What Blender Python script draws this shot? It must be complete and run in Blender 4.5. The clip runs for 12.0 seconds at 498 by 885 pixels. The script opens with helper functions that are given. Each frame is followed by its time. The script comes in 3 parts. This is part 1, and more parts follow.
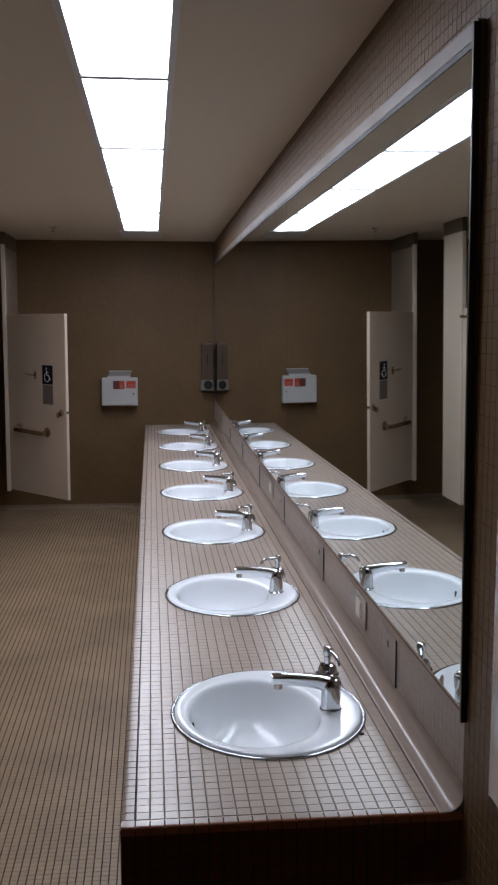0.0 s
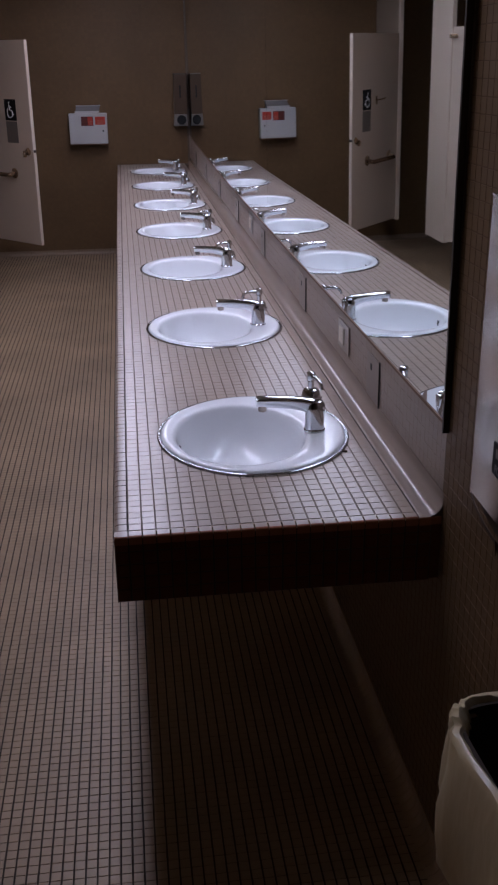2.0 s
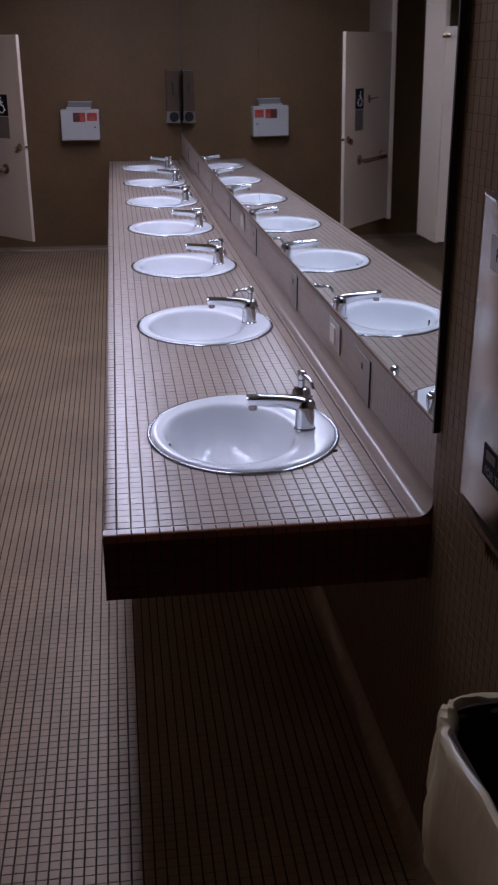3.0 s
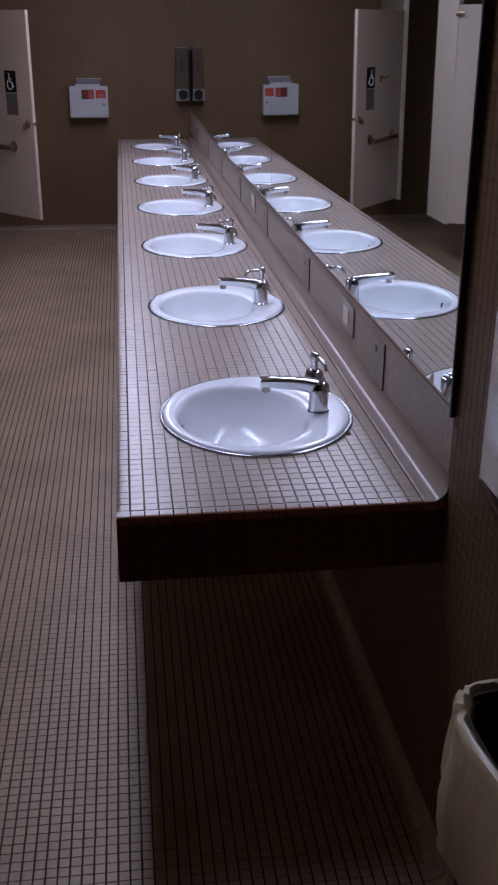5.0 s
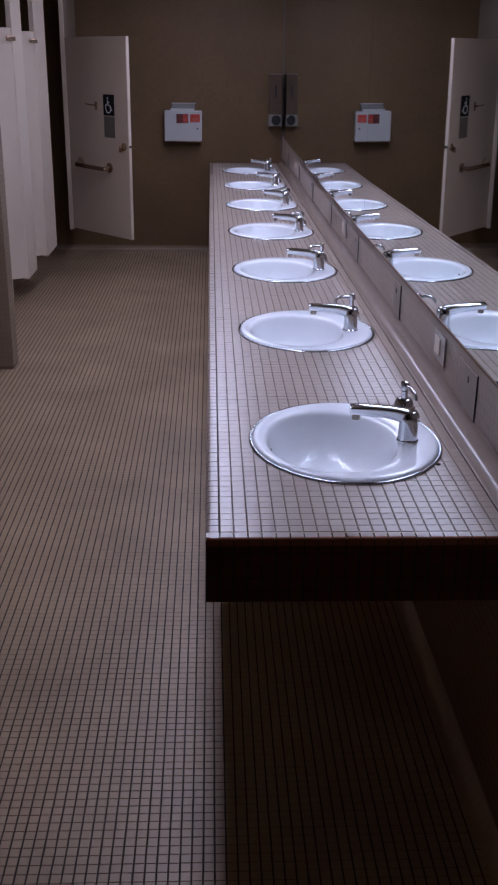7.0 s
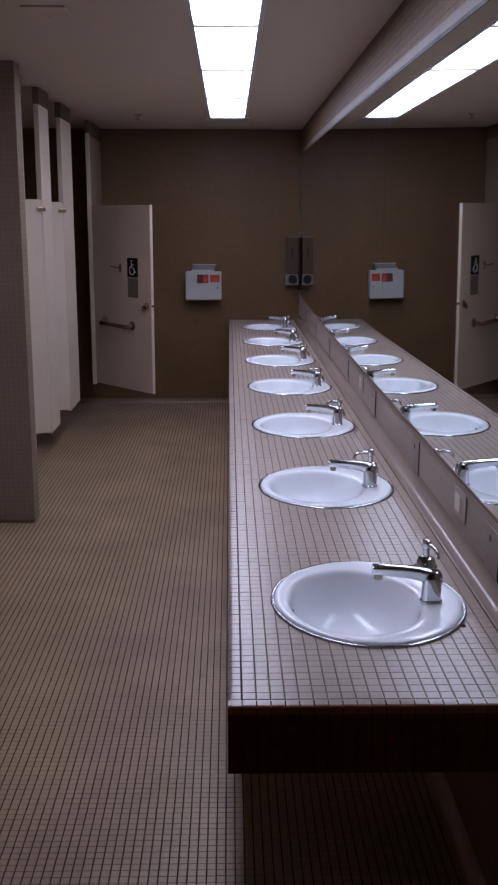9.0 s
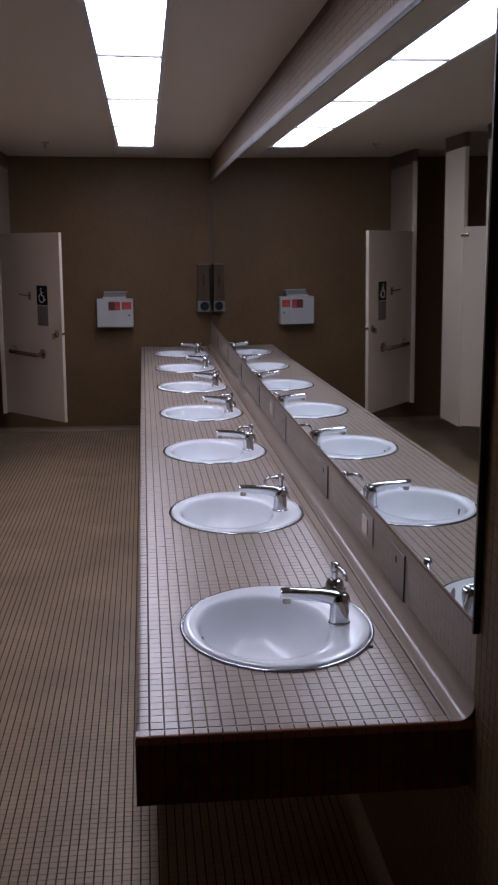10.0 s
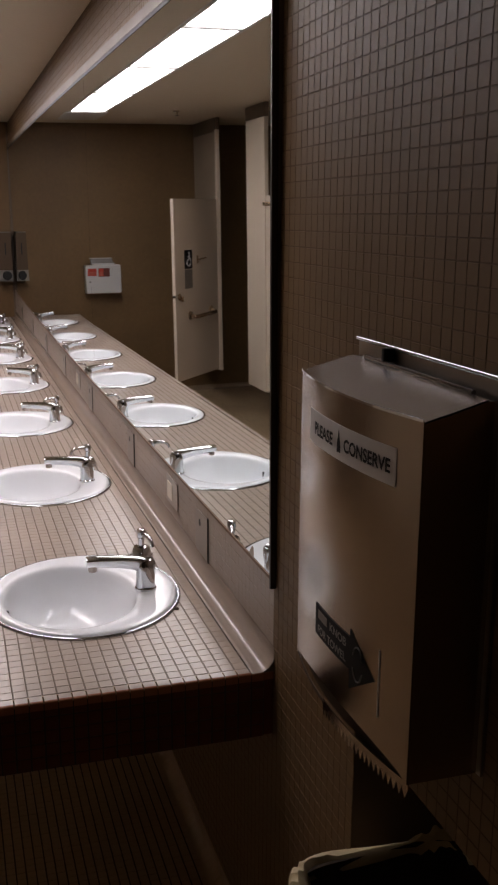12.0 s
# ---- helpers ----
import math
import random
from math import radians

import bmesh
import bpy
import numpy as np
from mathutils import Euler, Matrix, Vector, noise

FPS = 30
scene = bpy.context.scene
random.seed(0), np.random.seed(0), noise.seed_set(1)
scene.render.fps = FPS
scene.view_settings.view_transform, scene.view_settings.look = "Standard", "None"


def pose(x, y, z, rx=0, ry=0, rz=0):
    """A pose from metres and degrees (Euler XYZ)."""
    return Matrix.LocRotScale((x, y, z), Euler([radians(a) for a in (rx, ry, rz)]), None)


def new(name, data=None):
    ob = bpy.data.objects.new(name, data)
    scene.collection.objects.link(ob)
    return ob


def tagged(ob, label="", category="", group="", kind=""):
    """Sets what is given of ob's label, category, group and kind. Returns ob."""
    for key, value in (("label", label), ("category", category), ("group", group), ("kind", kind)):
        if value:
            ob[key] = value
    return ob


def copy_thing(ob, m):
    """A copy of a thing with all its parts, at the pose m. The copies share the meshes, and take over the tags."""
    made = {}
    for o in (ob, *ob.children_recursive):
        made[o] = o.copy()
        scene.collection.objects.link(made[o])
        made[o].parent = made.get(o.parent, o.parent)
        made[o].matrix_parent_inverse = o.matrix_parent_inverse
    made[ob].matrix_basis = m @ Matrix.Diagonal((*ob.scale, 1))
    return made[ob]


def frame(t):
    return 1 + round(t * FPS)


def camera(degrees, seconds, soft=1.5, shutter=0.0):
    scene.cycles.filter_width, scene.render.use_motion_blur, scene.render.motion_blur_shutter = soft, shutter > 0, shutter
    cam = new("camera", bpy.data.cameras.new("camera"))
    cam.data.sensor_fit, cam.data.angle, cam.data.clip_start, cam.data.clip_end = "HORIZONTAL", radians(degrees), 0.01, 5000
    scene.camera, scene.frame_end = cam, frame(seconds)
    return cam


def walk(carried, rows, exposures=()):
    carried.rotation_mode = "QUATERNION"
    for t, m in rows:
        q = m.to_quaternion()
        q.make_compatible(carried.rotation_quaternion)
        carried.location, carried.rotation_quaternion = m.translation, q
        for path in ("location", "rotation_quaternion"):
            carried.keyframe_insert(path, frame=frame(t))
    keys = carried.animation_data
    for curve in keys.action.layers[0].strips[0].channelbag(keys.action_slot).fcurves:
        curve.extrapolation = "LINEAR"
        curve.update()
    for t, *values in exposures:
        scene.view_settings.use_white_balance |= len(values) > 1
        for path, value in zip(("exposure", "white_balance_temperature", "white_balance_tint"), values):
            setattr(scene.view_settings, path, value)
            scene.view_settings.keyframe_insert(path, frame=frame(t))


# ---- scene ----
cam = camera(28.87, 12.0, soft=2.3)
# seconds, eye x, y, z, turn x, y, z
PATH = [
    (0, 0.0663, -1.6780, 1.6842, 83.139, -0.094, -5.703),
    (0.5, 0.0585, -1.6732, 1.6628, 78.184, -0.194, -5.600),
    (1, 0.0565, -1.6573, 1.6328, 72.227, -0.302, -6.756),
    (1.5, 0.0576, -1.6623, 1.6233, 70.024, 0.434, -7.061),
    (2, 0.0597, -1.6565, 1.6126, 68.503, 0.656, -7.155),
    (2.5, 0.0580, -1.6494, 1.6069, 68.461, 0.128, -7.355),
    (3, 0.0610, -1.6502, 1.6115, 68.385, 0.085, -7.546),
    (5, 0.0428, -1.6357, 1.6102, 67.246, -0.307, -7.104),
    (5.5, 0.0324, -1.6384, 1.6124, 67.727, -0.423, -6.168),
    (6, 0.0199, -1.6466, 1.6139, 67.776, -0.680, -4.403),
    (6.5, 0.0116, -1.6474, 1.6191, 68.092, -0.819, -3.483),
    (7, 0.0100, -1.6454, 1.6222, 68.481, -0.804, -2.107),
    (7.2, 0.0094, -1.6453, 1.6256, 68.613, -0.432, -1.440),
    (8.8, 0.0044, -1.6442, 1.6524, 75.621, -0.545, -0.513),
    (9, 0.0038, -1.6441, 1.6558, 77.133, -0.202, -1.138),
    (9.5, 0.0113, -1.6542, 1.6655, 78.304, -0.290, -3.731),
    (10, 0.0316, -1.6479, 1.6570, 78.684, -0.102, -6.130),
    (10.5, 0.0405, -1.6611, 1.6648, 78.763, -0.329, -8.721),
    (11, 0.0571, -1.6506, 1.6521, 78.187, 0.013, -11.599),
    (11.5, 0.0749, -1.6636, 1.6533, 77.422, 0.326, -15.074),
    (12, 0.0634, -1.6826, 1.6576, 76.929, -0.413, -17.134),
]
# seconds, stops, kelvin, tint
BALANCE = [(0.0, -0.08, 5500, 13), (0.5, -0.2, 5650, 19), (1.0, -0.33, 5500, 22), (1.5, -0.47, 5400, 26), (2.5, -0.37, 5250, 28), (6.5, -0.31, 5050, 29), (9.0, -0.41, 5200, 26), (10.0, -0.53, 5400, 24), (10.5, -0.45, 5500, 21), (11.2, -0.43, 5950, 23), (11.5, -0.43, 6150, 21), (12.0, -0.04, 6500, 21)]
walk(cam, [(t, pose(x, y, z, rx, ry, rz)) for t, x, y, z, rx, ry, rz in PATH], BALANCE)

# ---- world and light ----
world = bpy.data.worlds.new("world")
scene.world = world
world.use_nodes = True
world.node_tree.nodes["Background"].inputs[0].default_value = (0.02, 0.02, 0.02, 1)
world.node_tree.nodes["Background"].inputs[1].default_value = 0.0
TUBE = 13.2          # glow of the ceiling diffusers

# ---- plan, metres ----
TOP = 0.777         # counter top
WALL = 0.641        # mirror wall
FAR = 7.27         # end wall
CEIL = 2.447
P = 0.027           # mosaic pitch of counter and walls
PF = 0.02506         # mosaic pitch of the floor
WEST, SOUTH = -2.75, -5.5
MIRROR_X, MIRROR_LOW, MIRROR_HIGH = 0.637, 0.965, 2.172
STRIP_X0, STRIP_X1, STRIP_END, STRIP_N, STRIP_L = -0.141, 0.123, 6.277, 5, 1.208
SINK_Y = [0.510 + 1.016 * i for i in range(7)]
SINK_X, SINK_A, SINK_B = 0.331, 0.230, 0.265


# ---- materials ----
def nodes_of(name):
    m = bpy.data.materials.new(name)
    m.use_nodes = True
    return m, m.node_tree.nodes, m.node_tree.links, m.node_tree.nodes["Principled BSDF"]


def material(name, color, rough=0.5, metal=0.0, vary=0.12, scale=6.0, bump=0.0, bump_scale=60.0, rough_vary=0.1, gloss=0.5, stretch=(1, 1, 1)):
    """A surface with stains at one scale and grain at another."""
    m, n, l, b = nodes_of(name)
    tc = n.new("ShaderNodeTexCoord")
    mp = n.new("ShaderNodeMapping")
    mp.inputs["Scale"].default_value = stretch
    l.new(tc.outputs["Object"], mp.inputs[0])
    big, fine = n.new("ShaderNodeTexNoise"), n.new("ShaderNodeTexNoise")
    big.inputs["Scale"].default_value, fine.inputs["Scale"].default_value = scale, bump_scale
    big.inputs["Detail"].default_value = 4
    l.new(mp.outputs[0], big.inputs[0])
    l.new(mp.outputs[0], fine.inputs[0])
    mix = n.new("ShaderNodeMixRGB")
    mix.inputs[1].default_value = (*[c * (1 - vary) for c in color], 1)
    mix.inputs[2].default_value = (*[min(1, c * (1 + vary)) for c in color], 1)
    add = n.new("ShaderNodeMath")
    add.operation = "MULTIPLY_ADD"
    add.inputs[1].default_value = 0.35
    l.new(fine.outputs[0], add.inputs[0])
    mul = n.new("ShaderNodeMath")
    mul.operation = "MULTIPLY"
    mul.inputs[1].default_value = 0.65
    l.new(big.outputs[0], mul.inputs[0])
    l.new(mul.outputs[0], add.inputs[2])
    l.new(add.outputs[0], mix.inputs[0])
    l.new(mix.outputs[0], b.inputs["Base Color"])
    mr = n.new("ShaderNodeMapRange")
    mr.inputs[3].default_value, mr.inputs[4].default_value = max(0.02, rough - rough_vary), min(1, rough + rough_vary)
    l.new(big.outputs[0], mr.inputs[0])
    l.new(mr.outputs[0], b.inputs["Roughness"])
    b.inputs["Metallic"].default_value = metal
    b.inputs["Specular IOR Level"].default_value = gloss
    if bump:
        bp = n.new("ShaderNodeBump")
        bp.inputs["Strength"].default_value, bp.inputs["Distance"].default_value = bump, 0.002
        l.new(fine.outputs[0], bp.inputs["Height"])
        l.new(bp.outputs[0], b.inputs["Normal"])
    return m


def tile_material(name, dark, light, rough, bump=0.15, stain=0.25, gloss=0.35):
    """Small glazed tiles: each takes a tone of its own, with mottling and worn gloss."""
    m, n, l, b = nodes_of(name)
    geo, info = n.new("ShaderNodeNewGeometry"), n.new("ShaderNodeObjectInfo")
    add = n.new("ShaderNodeMath")
    l.new(geo.outputs["Random Per Island"], add.inputs[0])
    l.new(info.outputs["Random"], add.inputs[1])
    fr = n.new("ShaderNodeMath")
    fr.operation = "FRACT"
    l.new(add.outputs[0], fr.inputs[0])
    mix = n.new("ShaderNodeMixRGB")
    mix.inputs[1].default_value, mix.inputs[2].default_value = (*dark, 1), (*light, 1)
    l.new(fr.outputs[0], mix.inputs[0])
    big, fine = n.new("ShaderNodeTexNoise"), n.new("ShaderNodeTexNoise")
    big.inputs["Scale"].default_value, fine.inputs["Scale"].default_value = 2.3, 220
    big.inputs["Detail"].default_value = 5
    l.new(geo.outputs["Position"], big.inputs[0])
    l.new(geo.outputs["Position"], fine.inputs[0])
    mul = n.new("ShaderNodeMixRGB")
    mul.blend_type = "MULTIPLY"
    mul.inputs[0].default_value = 1
    ramp = n.new("ShaderNodeMapRange")
    ramp.inputs[1].default_value, ramp.inputs[2].default_value = 0.3, 0.7
    ramp.inputs[3].default_value, ramp.inputs[4].default_value = 1 - stain, 1 + stain * 0.4
    l.new(big.outputs[0], ramp.inputs[0])
    l.new(mix.outputs[0], mul.inputs[1])
    l.new(ramp.outputs[0], mul.inputs[2])
    l.new(mul.outputs[0], b.inputs["Base Color"])
    b.inputs["Specular IOR Level"].default_value = gloss
    mr = n.new("ShaderNodeMapRange")
    mr.inputs[3].default_value, mr.inputs[4].default_value = rough - 0.025, rough + 0.035
    l.new(fr.outputs[0], mr.inputs[0])
    l.new(mr.outputs[0], b.inputs["Roughness"])
    bp = n.new("ShaderNodeBump")
    bp.inputs["Strength"].default_value, bp.inputs["Distance"].default_value = bump, 0.0006
    l.new(fine.outputs[0], bp.inputs["Height"])
    l.new(bp.outputs[0], b.inputs["Normal"])
    return m


BACK_TILE = tile_material("backsplash_tile", (0.32, 0.252, 0.20), (0.335, 0.264, 0.21), 0.42, stain=0.10)
COUNTER_TILE = tile_material("counter_tile", (0.358, 0.281, 0.224), (0.396, 0.312, 0.248), 0.30, stain=0.10, gloss=0.5)
COVE_TILE = material("cove_tile", (0.285, 0.222, 0.176), 0.22, vary=0.06, scale=3, bump=0.04, rough_vary=0.03, gloss=0.25)
EDGE_TILE = tile_material("apron_tile", (0.105, 0.033, 0.015), (0.125, 0.040, 0.018), 0.5, gloss=0.15)
NOSE_TILE = tile_material("clay_nose_tile", (0.30, 0.105, 0.045), (0.34, 0.125, 0.055), 0.45)
WALL_TILE = tile_material("wall_tile", (0.142, 0.083, 0.036), (0.157, 0.093, 0.041), 0.5, stain=0.15, gloss=0.24)
WING_TILE = tile_material("wing_tile", (0.235, 0.165, 0.107), (0.25, 0.177, 0.115), 0.5, stain=0.12, gloss=0.42)
FLOOR_TILE = tile_material("floor_tile", (0.343, 0.236, 0.138), (0.374, 0.258, 0.151), 0.44, stain=0.25, gloss=0.45)
GROUT = material("grout", (0.038, 0.024, 0.014), 0.9, bump=0.5, bump_scale=300)
GROUT_TOP = material("grout_counter", (0.165, 0.124, 0.090), 0.9, bump=0.5, bump_scale=300)
GROUT_BACK = material("grout_backsplash", (0.165, 0.126, 0.098), 0.9, bump=0.5, bump_scale=300)
GROUT_WALL = material("grout_wall", (0.108, 0.064, 0.031), 0.9, bump=0.5, bump_scale=300)
CLAY = material("clay_edge", (0.16, 0.075, 0.045), 0.7, bump=0.3)
GROUT_END = material("grout_end_wall", (0.125, 0.078, 0.040), 0.9, bump=0.5, bump_scale=300)
GROUT_FLOOR = material("grout_floor", (0.047, 0.031, 0.019), 0.9, bump=0.5, bump_scale=300)
PLASTER = material("ceiling_plaster", (0.58, 0.48, 0.36), 0.75, vary=0.05, scale=1.5, bump=0.15, bump_scale=90)
PAINT = material("wall_paint", (0.12, 0.08, 0.05), 0.7, vary=0.06, bump=0.2)
PALE_BOUNCE = material("pale_bounce_paint", (0.66, 0.56, 0.44), 0.7, vary=0.06, bump=0.2)
CERAMIC = material("white_ceramic", (0.87, 0.89, 0.91), 0.17, vary=0.02, rough_vary=0.03)
CHROME = material("chrome", (0.62, 0.63, 0.65), 0.10, 1.0, vary=0.05, rough_vary=0.05)
RIM = material("steel_rim", (0.41, 0.425, 0.45), 0.15, 1.0, vary=0.08, rough_vary=0.06)
BRONZE = material("worn_steel", (0.48, 0.355, 0.245), 0.26, 1.0, vary=0.12)
STEEL = material("brushed_steel", (0.36, 0.315, 0.27), 0.34, 1.0, vary=0.08, scale=3, bump=0.12, bump_scale=25, stretch=(1, 40, 1))
CASE_STEEL = material("case_steel", (0.315, 0.26, 0.208), 0.20, 1.0, vary=0.10, scale=4, bump=0.05, bump_scale=25, rough_vary=0.05, stretch=(1, 30, 1))
DARK_METAL = material("dark_bronze", (0.035, 0.028, 0.022), 0.45, 0.6)
PANEL = material("partition_enamel", (0.585, 0.48, 0.375), 0.42, vary=0.04, scale=2.0, bump=0.06, bump_scale=120)
LEDGE = material("ledge_enamel", (0.125, 0.094, 0.066), 0.5, vary=0.05)
# Under half of PANEL's base colour, for the panel by the end wall.
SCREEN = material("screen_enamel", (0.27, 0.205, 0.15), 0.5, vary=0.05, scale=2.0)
RUSTY = material("rusted_edge", (0.17, 0.095, 0.05), 0.6, 0.3, vary=0.3, scale=30)
CASING = material("brown_casing", (0.055, 0.032, 0.018), 0.6, gloss=0.2)
SHOE = material("pilaster_shoe", (0.135, 0.095, 0.062), 0.5, 0.4)
PALE_INK = material("pale_ink", (0.40, 0.16, 0.11), 0.5)
PLATE = material("plate_steel", (0.26, 0.215, 0.18), 0.42, 0.4, vary=0.12)
DECK = material("plywood_deck", (0.50, 0.35, 0.20), 0.7, vary=0.15, scale=3, bump=0.2, stretch=(1, 8, 1))
BLACK = material("black_plastic", (0.010, 0.010, 0.010), 0.5, gloss=0.25)
GREYP = material("smoked_plastic", (0.042, 0.029, 0.019), 0.65, gloss=0.2)
LIGHTP = material("grey_plastic", (0.18, 0.162, 0.14), 0.55)
WHITEP = material("white_enamel", (0.55, 0.53, 0.51), 0.4, vary=0.04)
RED = material("maroon_print", (0.10, 0.014, 0.008), 0.5)
BOXP = material("box_enamel", (0.46, 0.45, 0.435), 0.45, vary=0.05)
LIDP = material("lid_enamel", (0.20, 0.19, 0.18), 0.5)
ORANGE = material("red_print", (0.42, 0.036, 0.014), 0.5)
IVORY = material("ivory_plastic", (0.66, 0.60, 0.50), 0.4)
SILVERP = material("silver_sticker", (0.52, 0.50, 0.48), 0.5, 0.3)
INK = material("black_ink", (0.01, 0.01, 0.01), 0.6, gloss=0.15)
BRAILLE = material("grey_plate", (0.15, 0.128, 0.108), 0.5)
GREY_INK = material("grey_ink", (0.16, 0.15, 0.14), 0.5)
WHITE_INK = material("white_ink", (0.75, 0.75, 0.74), 0.5)
LINER = material("bin_liner", (0.56, 0.455, 0.27), 0.32, vary=0.15, scale=11, bump=0.9, bump_scale=38, stretch=(1, 1, 0.35))
RUBBER = material("drain_black", (0.02, 0.02, 0.02), 0.6)


def glow(name, color, strength):
    m, n, l, b = nodes_of(name)
    b.inputs["Base Color"].default_value = (0.8, 0.8, 0.8, 1)
    b.inputs["Emission Color"].default_value = (*color, 1)
    b.inputs["Emission Strength"].default_value = strength
    b.inputs["Roughness"].default_value = 0.6
    return m


TANK = material("smoked_tank", (0.078, 0.050, 0.030), 0.6, gloss=0.2)
TUBE_GLOW = glow("diffuser_glow", (1.0, 0.965, 0.93), TUBE)
m, n, l, b = nodes_of("mirror_glass")
b.inputs["Base Color"].default_value = (0.765, 0.822, 0.822, 1)
b.inputs["Metallic"].default_value, b.inputs["Roughness"].default_value = 1.0, 0.015
MIRROR = m


# ---- mesh helpers ----
def link(name, bm, mat, parent=None, label="", smooth=False):
    me = bpy.data.meshes.new(name)
    bm.normal_update()
    bm.to_mesh(me)
    bm.free()
    for mm in (mat if isinstance(mat, (list, tuple)) else [mat]):
        me.materials.append(mm)
    if smooth:
        for p in me.polygons:
            p.use_smooth = True
        me.set_sharp_from_angle(angle=radians(38))
    ob = new(name, me)
    if parent:
        ob.parent = parent
    if label:
        ob["label"] = label
    return ob


def part(name, bm, mat, parent, label="", smooth=False):
    return link(name, bm, mat, parent, label, smooth)


def empty(name, at, label, category, group="", rz=0.0):
    ob = new(name)
    ob.matrix_basis = pose(*at, 0, 0, rz)
    return tagged(ob, label, category, group)


def box(x0, y0, z0, x1, y1, z1, bevel=0.0, seg=2, bm=None):
    own = bm is None
    bm = bm or bmesh.new()
    r = bmesh.ops.create_cube(bm, size=1, matrix=Matrix.Translation(((x0 + x1) / 2, (y0 + y1) / 2, (z0 + z1) / 2)) @ Matrix.Diagonal((x1 - x0, y1 - y0, z1 - z0, 1)))
    if bevel:
        edges = {e for v in r["verts"] for e in v.link_edges}
        bmesh.ops.bevel(bm, geom=list(edges), offset=bevel, segments=seg, affect="EDGES", profile=0.5)
    return bm


def lathe(profile, seg=32, bm=None, at=(0, 0, 0), axis="z"):
    """Turned solid from (radius, height) pairs."""
    bm = bm or bmesh.new()
    rings = []
    for r, h in profile:
        ring = []
        for i in range(seg):
            a = 2 * math.pi * i / seg
            c, s = r * math.cos(a), r * math.sin(a)
            q = {"z": (c, s, h), "x": (h, c, s), "y": (s, h, c)}[axis]
            ring.append(bm.verts.new((q[0] + at[0], q[1] + at[1], q[2] + at[2])))
        rings.append(ring)
    for a, b2 in zip(rings, rings[1:]):
        for i in range(seg):
            bm.faces.new((a[i], a[(i + 1) % seg], b2[(i + 1) % seg], b2[i]))
    bm.faces.new(rings[0][::-1])
    bm.faces.new(rings[-1])
    return bm


def tube(points, radius, seg=10, bm=None):
    """A round bar along points; radius may be one number or one for each point."""
    bm = bm or bmesh.new()
    pts = [Vector(p) for p in points]
    rad = radius if isinstance(radius, (list, tuple)) else [radius] * len(pts)
    rings = []
    for i, p in enumerate(pts):
        d = (pts[min(i + 1, len(pts) - 1)] - pts[max(i - 1, 0)]).normalized()
        side = d.cross(Vector((0, 0, 1)))
        if side.length < 1e-3:
            side = d.cross(Vector((0, 1, 0)))
        side.normalize()
        up = side.cross(d)
        rings.append([bm.verts.new(p + rad[i] * (math.cos(2 * math.pi * k / seg) * side + math.sin(2 * math.pi * k / seg) * up)) for k in range(seg)])
    for a, b2 in zip(rings, rings[1:]):
        for k in range(seg):
            bm.faces.new((a[k], a[(k + 1) % seg], b2[(k + 1) % seg], b2[k]))
    bm.faces.new(rings[0][::-1])
    bm.faces.new(rings[-1])
    return bm


def prism(outline, lift, bm=None):
    """Outline of 3D points, pulled along the vector lift."""
    bm = bm or bmesh.new()
    a = [bm.verts.new(p) for p in outline]
    b2 = [bm.verts.new(Vector(p) + Vector(lift)) for p in outline]
    bm.faces.new(a[::-1])
    bm.faces.new(b2)
    for i in range(len(a)):
        j = (i + 1) % len(a)
        bm.faces.new((a[i], a[j], b2[j], b2[i]))
    bmesh.ops.recalc_face_normals(bm, faces=bm.faces)
    return bm


RNG = np.random.default_rng(5)


def tile_points(pitch, gap, depth, c):
    """One tile round its centre: eight corners, five faces, its face up. gap: joint widths across u and v."""
    a, h = (pitch - gap[0]) / 2, (pitch - gap[1]) / 2
    low = [(-a, -h, 0), (a, -h, 0), (a, h, 0), (-a, h, 0)]
    b2, k = a - c, h - c
    return np.array(low + [(-b2, -k, depth), (b2, -k, depth), (b2, k, depth), (-b2, k, depth)])


TILE_FACES = np.array([(4, 5, 6, 7), (0, 1, 5, 4), (1, 2, 6, 5), (2, 3, 7, 6), (3, 0, 4, 7)])


def mesh_of(name, verts, faces, mat, sides=None):
    me = bpy.data.meshes.new(name)
    me.vertices.add(len(verts))
    me.vertices.foreach_set("co", np.asarray(verts, dtype=np.float32).ravel())
    me.loops.add(faces.size)
    me.loops.foreach_set("vertex_index", faces.ravel().astype(np.int32))
    me.polygons.add(len(faces))
    me.polygons.foreach_set("loop_start", np.arange(0, faces.size, 4, dtype=np.int32))
    me.update(calc_edges=True)
    me.validate()
    me.shade_flat()
    me.materials.append(mat)
    if sides:
        me.materials.append(sides)
        me.polygons.foreach_set("material_index", (np.arange(len(faces)) % 5 > 0).astype(np.int32))
    return me


